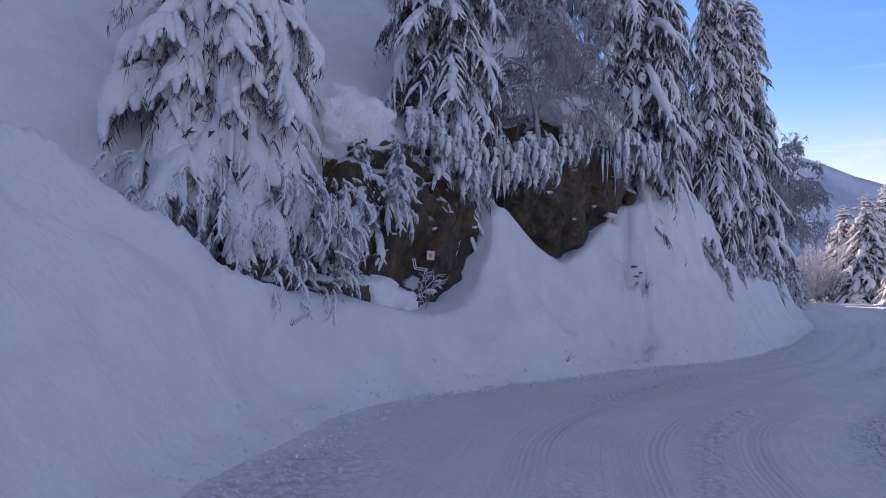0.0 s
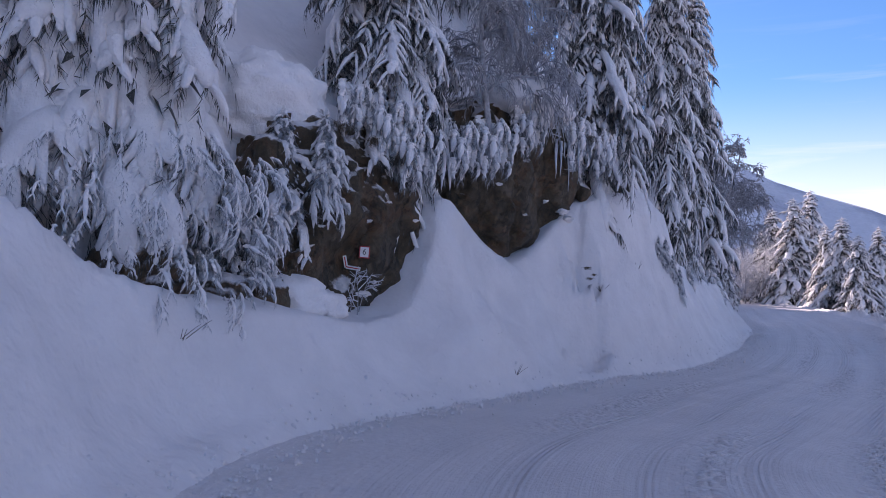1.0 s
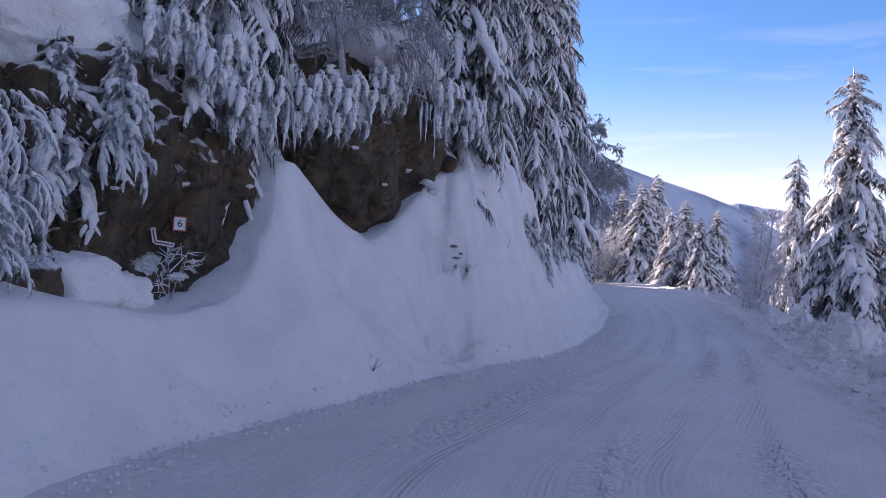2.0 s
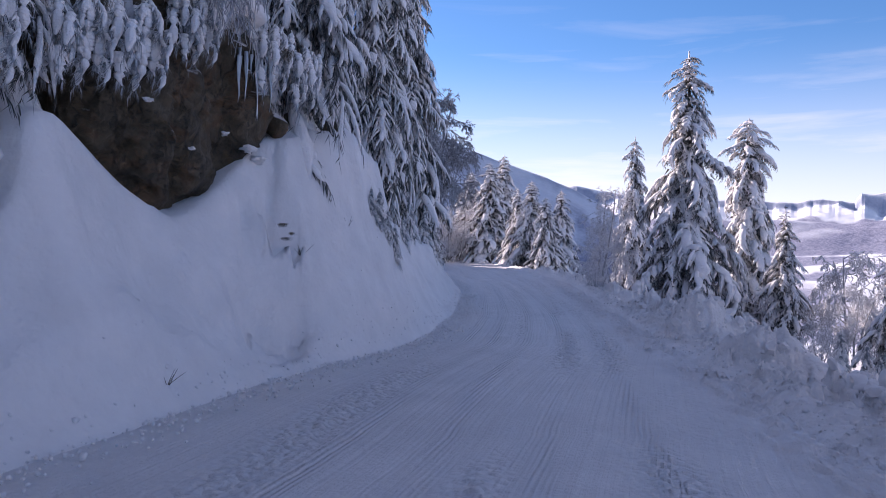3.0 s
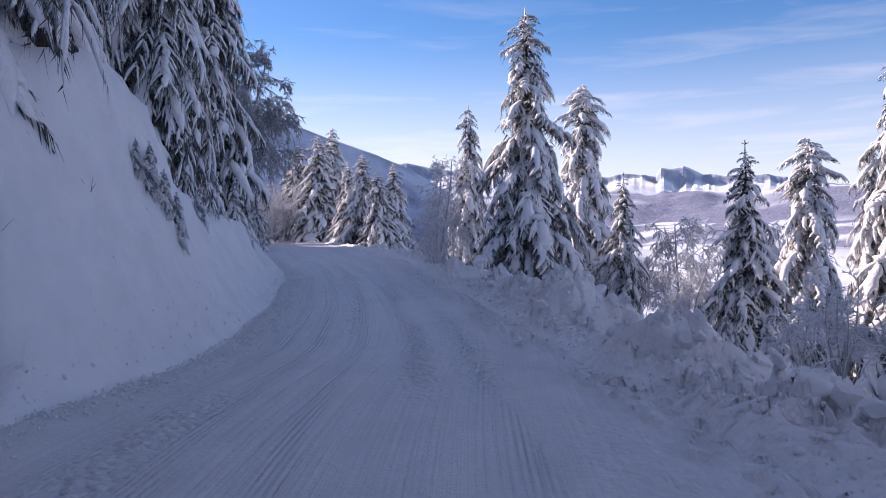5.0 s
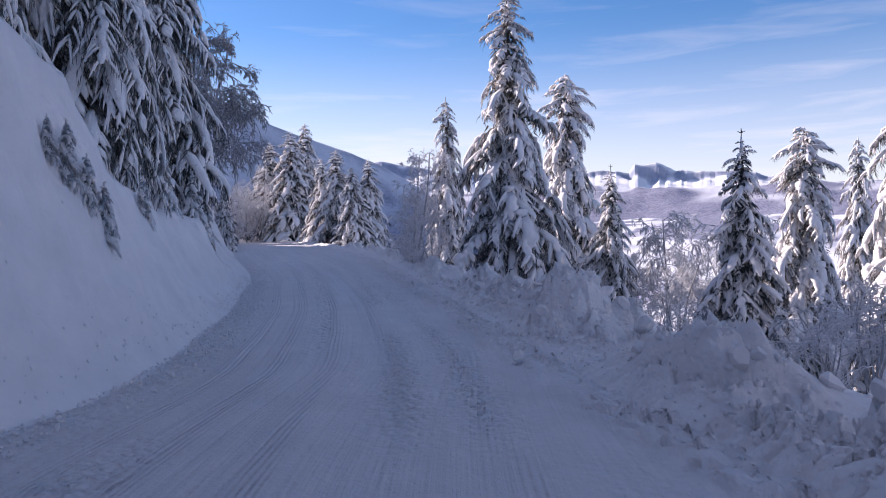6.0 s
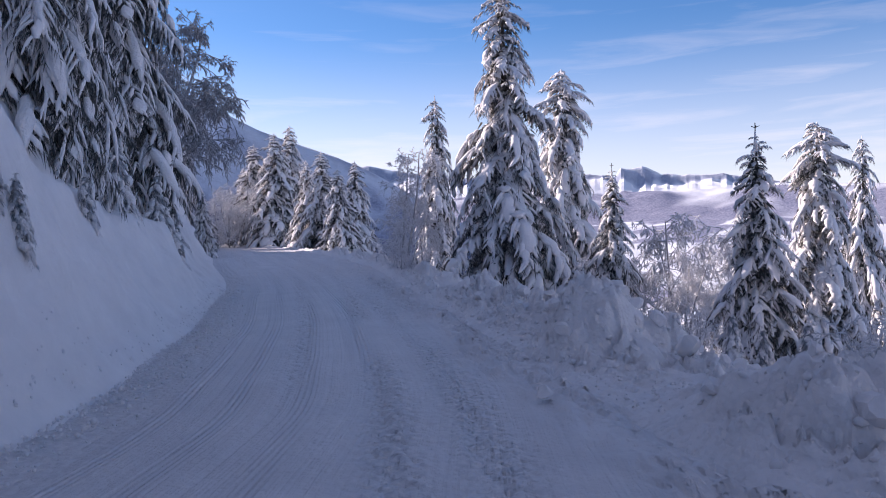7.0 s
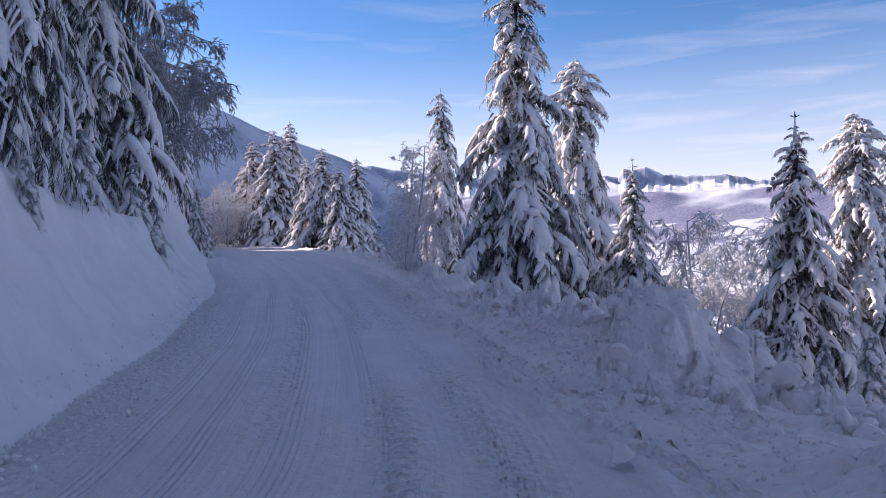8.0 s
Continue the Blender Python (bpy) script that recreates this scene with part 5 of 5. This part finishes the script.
SPRIG = tuft("twig_sprig", 43, 9, 0.4, 0.1, 0.02, "bare brown twigs poking out of the snow bank", BARK, 0.005)
for k, (x, y) in enumerate(((5.4, 18.9), (-2.0, 9.6), (-2.3, 10.0), (2.6, 15.0), (6.8, 20.2))):
    stand(SPRIG, x, y, ground_at(x, y) - 0.03, 80 * k, 1.0, k > 0)
BRANCH = frosted_tree("bare_shrub", 19, 1.0, 0.55, 3, 0.4, (5, 4), label="low bare shrub with snowy twigs at the rock foot", thick=1.2)
p = on_face(ROCK_ONE_FACE, (-0.35, 13.4, 1.75), 0.12)
stand(BRANCH, p.x, p.y, p.z - 0.25, 30, 0.9)


# ---- clods of snow ----
def clod_shapes(seed, count, detail=2):
    r = np.random.default_rng(seed)
    bm = bmesh.new()
    bmesh.ops.create_icosphere(bm, subdivisions=detail, radius=1.0)
    v0 = np.array([q.co[:] for q in bm.verts])
    f0 = np.array([[q.index for q in f.verts] for f in bm.faces])
    bm.free()
    out = []
    for _ in range(count):
        v = v0 * (1 + 0.25 * r.normal(0, 1, (1, 3)))
        planes = r.normal(0, 1, (13, 3))
        planes /= np.linalg.norm(planes, axis=1, keepdims=True)
        for pl in planes:
            k = v @ pl - r.uniform(0.5, 0.85)
            v = v - np.maximum(k, 0)[:, None] * pl
        out.append(v + r.normal(0, 0.012, v.shape))
    return out, f0


CLODS, CLOD_FACES = clod_shapes(51, 6)
CRUMBS, CRUMB_FACES = clod_shapes(52, 6, 1)
CLODS_BIG, BIG_FACES = clod_shapes(54, 4, 4)
r5 = np.random.default_rng(53)
clod_meshes = []
for v in CLODS:
    ob = mesh_object("snow_clod", v, [CLOD_FACES], SNOW_CLOD, smooth=False)
    clod_meshes.append(ob.data)
    bpy.data.objects.remove(ob)
placed, loose, fine_l = 0, Heap(), Heap()
near_heaps = [m for m in MOUNDS if 10 < m[1] < 27]
for k in range(2400):
    if k % 4:
        # crumbs along the windrow
        s = r5.uniform(20, 58)
        i = int(np.argmin(np.abs(S - s)))
        d = abs(r5.normal(0.5, 0.35))
        x, y = RIGHT[i, :2] + RN[i] * d
        size = min(0.018 * (1 + r5.pareto(2.6)), 0.07)
    else:
        # broken blocks round the foot of the heaps
        mx, my, top, a, b, head = near_heaps[r5.integers(len(near_heaps))]
        ang, rho = r5.uniform(0, 6.283), r5.uniform(0.35, 1.05)
        p, q, c, t_ = rho * a * math.cos(ang), rho * b * math.sin(ang), math.cos(radians(head)), math.sin(radians(head))
        x, y = mx + p * c - q * t_, my + p * t_ + q * c
        i = int(np.argmin(np.hypot(RIGHT[:, 0] - x, RIGHT[:, 1] - y)))
        d = float((x - RIGHT[i, 0]) * RN[i, 0] + (y - RIGHT[i, 1]) * RN[i, 1])
        size = min(0.04 * (1 + r5.pareto(1.8)), 0.19)
        if d < 0.3:
            continue
    z = float(right_height(np.array(S[i]), np.array(d), np.array(x), np.array(y)))
    m = Matrix.LocRotScale((x, y, z + 0.05 * size), Euler(r5.uniform(0, 6.28, 3)), (size * r5.uniform(0.8, 1.3), size, size * r5.uniform(0.7, 1.0)))
    if size > 0.07 and placed < 180:
        ob = new("snow_clod", clod_meshes[k % 6])
        ob.matrix_basis = m
        tagged(ob, "rough clod of ploughed snow lying on the snowbank", "snow clod", "snow clods", "thing")
        placed += 1
    else:
        mm = np.array(m)
        loose.add(CRUMBS[k % 6] @ mm[:3, :3].T + mm[:3, 3], tris=CRUMB_FACES)
tagged(loose.make("loose_snow", SNOW_CLOD), "loose crumbs of ploughed snow along the snowbank", "snow", kind="stuff")
for k in range(3200):
    s = r5.uniform(14, 58)
    i = int(np.argmin(np.abs(S - s)))
    d = r5.normal(-0.2, 0.28)
    x, y = LEFT[i, :2] + LN[i] * d
    size = r5.uniform(0.012, 0.035) * (1.6 if r5.random() < 0.08 else 1)
    z = float(left_height(np.array(S[i]), np.array(d))) if d > 0 else LEFT[i, 2] + 0.02
    mm = np.array(Matrix.LocRotScale((x, y, z), Euler(r5.uniform(0, 6.28, 3)), (size, size, size * 0.8)))
    fine_l.add(CRUMBS[k % 6] @ mm[:3, :3].T + mm[:3, 3], tris=CRUMB_FACES)
tagged(fine_l.make("snow_crumbs", SNOW_CLOD), "crumbs of snow thrown up along the road edge", "snow", kind="stuff")


# large rounded blocks pushed out by the plough
r6 = np.random.default_rng(57)
for x, y, size, top, turn in ((12.35, 12.5, (0.52, 0.42, 0.30), 0.36, 20), (11.2, 11.15, (0.48, 0.42, 0.34), 0.78, 70), (14.3, 13.7, (0.45, 0.4, 0.30), -0.1, 110), (12.8, 17.55, (0.13, 0.12, 0.12), 0.20, 40)):
    v = CLODS_BIG[int(r6.integers(len(CLODS_BIG)))] * np.array(size)
    v = v + 0.02 * np.stack([fbm(v[:, 0] * 7 + x, v[:, 1] * 7 + v[:, 2] * 5, 3, 170 + c) for c in range(3)], -1)
    ob = mesh_object("snow_block", v, [BIG_FACES], SNOW_CLOD)
    ob.matrix_basis = pose(x, y, top - float(v[:, 2].max()), 0, 0, turn)
    tagged(ob, "rounded block of ploughed snow on the snowbank", "snow block", "snow blocks", "thing")


# ---- frosted boughs hanging over the rock edges ----
def hanging_bough(seed, count, length, label):
    r = np.random.default_rng(seed)
    kinds = [frond(r, f, 6, 4, 3, 18, 0.8, 0.75, 1.9) for f in (0.8, 1.1, 1.4)]
    sn, ne = Heap(), Heap()
    for i in range(count):
        (sv, sq, stt), (nv, nq, nt) = kinds[i % 3]
        ln, a, tl = length * r.uniform(0.6, 1.1), r.uniform(-1.2, 1.2), radians(r.uniform(-65, -15))
        off = r.normal(0, 0.24, 3) * np.array((1, 1, 1.2))

        def place(p):
            p = p * ln
            x, z = p[:, 0] * math.cos(tl) - p[:, 2] * math.sin(tl), p[:, 0] * math.sin(tl) + p[:, 2] * math.cos(tl)
            return np.stack([x * math.cos(a) - p[:, 1] * math.sin(a), x * math.sin(a) + p[:, 1] * math.cos(a), z], -1) + off
        sn.add(place(sv), sq, stt)
        ne.add(place(nv), nq, nt)
    thing = new("fir_bough")
    tagged(ne.make("bough_needles", NEEDLES_FROST, thing, smooth=False), kind="stuff")
    tagged(sn.make("snow_load", SNOW_TREE, thing), kind="stuff")
    return tagged(thing, label, "fir bough", "boughs hanging over the rock", "thing")


BOUGH = hanging_bough(61, 34, 0.42, "frosted fir bough drooping over the rock edge")
for k, (x, y, z, kk, turn) in enumerate(((-1.85, 12.45, 2.75, 0.9, -70), (-2.2, 12.2, 3.2, 1.0, -65), (-1.75, 12.3, 2.1, 0.7, -75), (-2.5, 12.0, 2.6, 1.0, -65),
                                         (0.1, 14.3, 5.0, 1.2, -60), (0.5, 14.6, 4.6, 1.2, -60), (-0.5, 14.0, 5.2, 1.0, -70), (1.5, 15.9, 5.0, 1.2, -60), (2.2, 16.5, 5.2, 1.3, -60), (3.1, 17.2, 5.7, 1.1, -60), (4.6, 18.9, 5.9, 1.3, -55), (5.4, 19.6, 5.8, 1.3, -50), (6.2, 20.6, 5.6, 1.1, -50))):
    stand(BOUGH, x, y, z, turn, kk, k > 0)
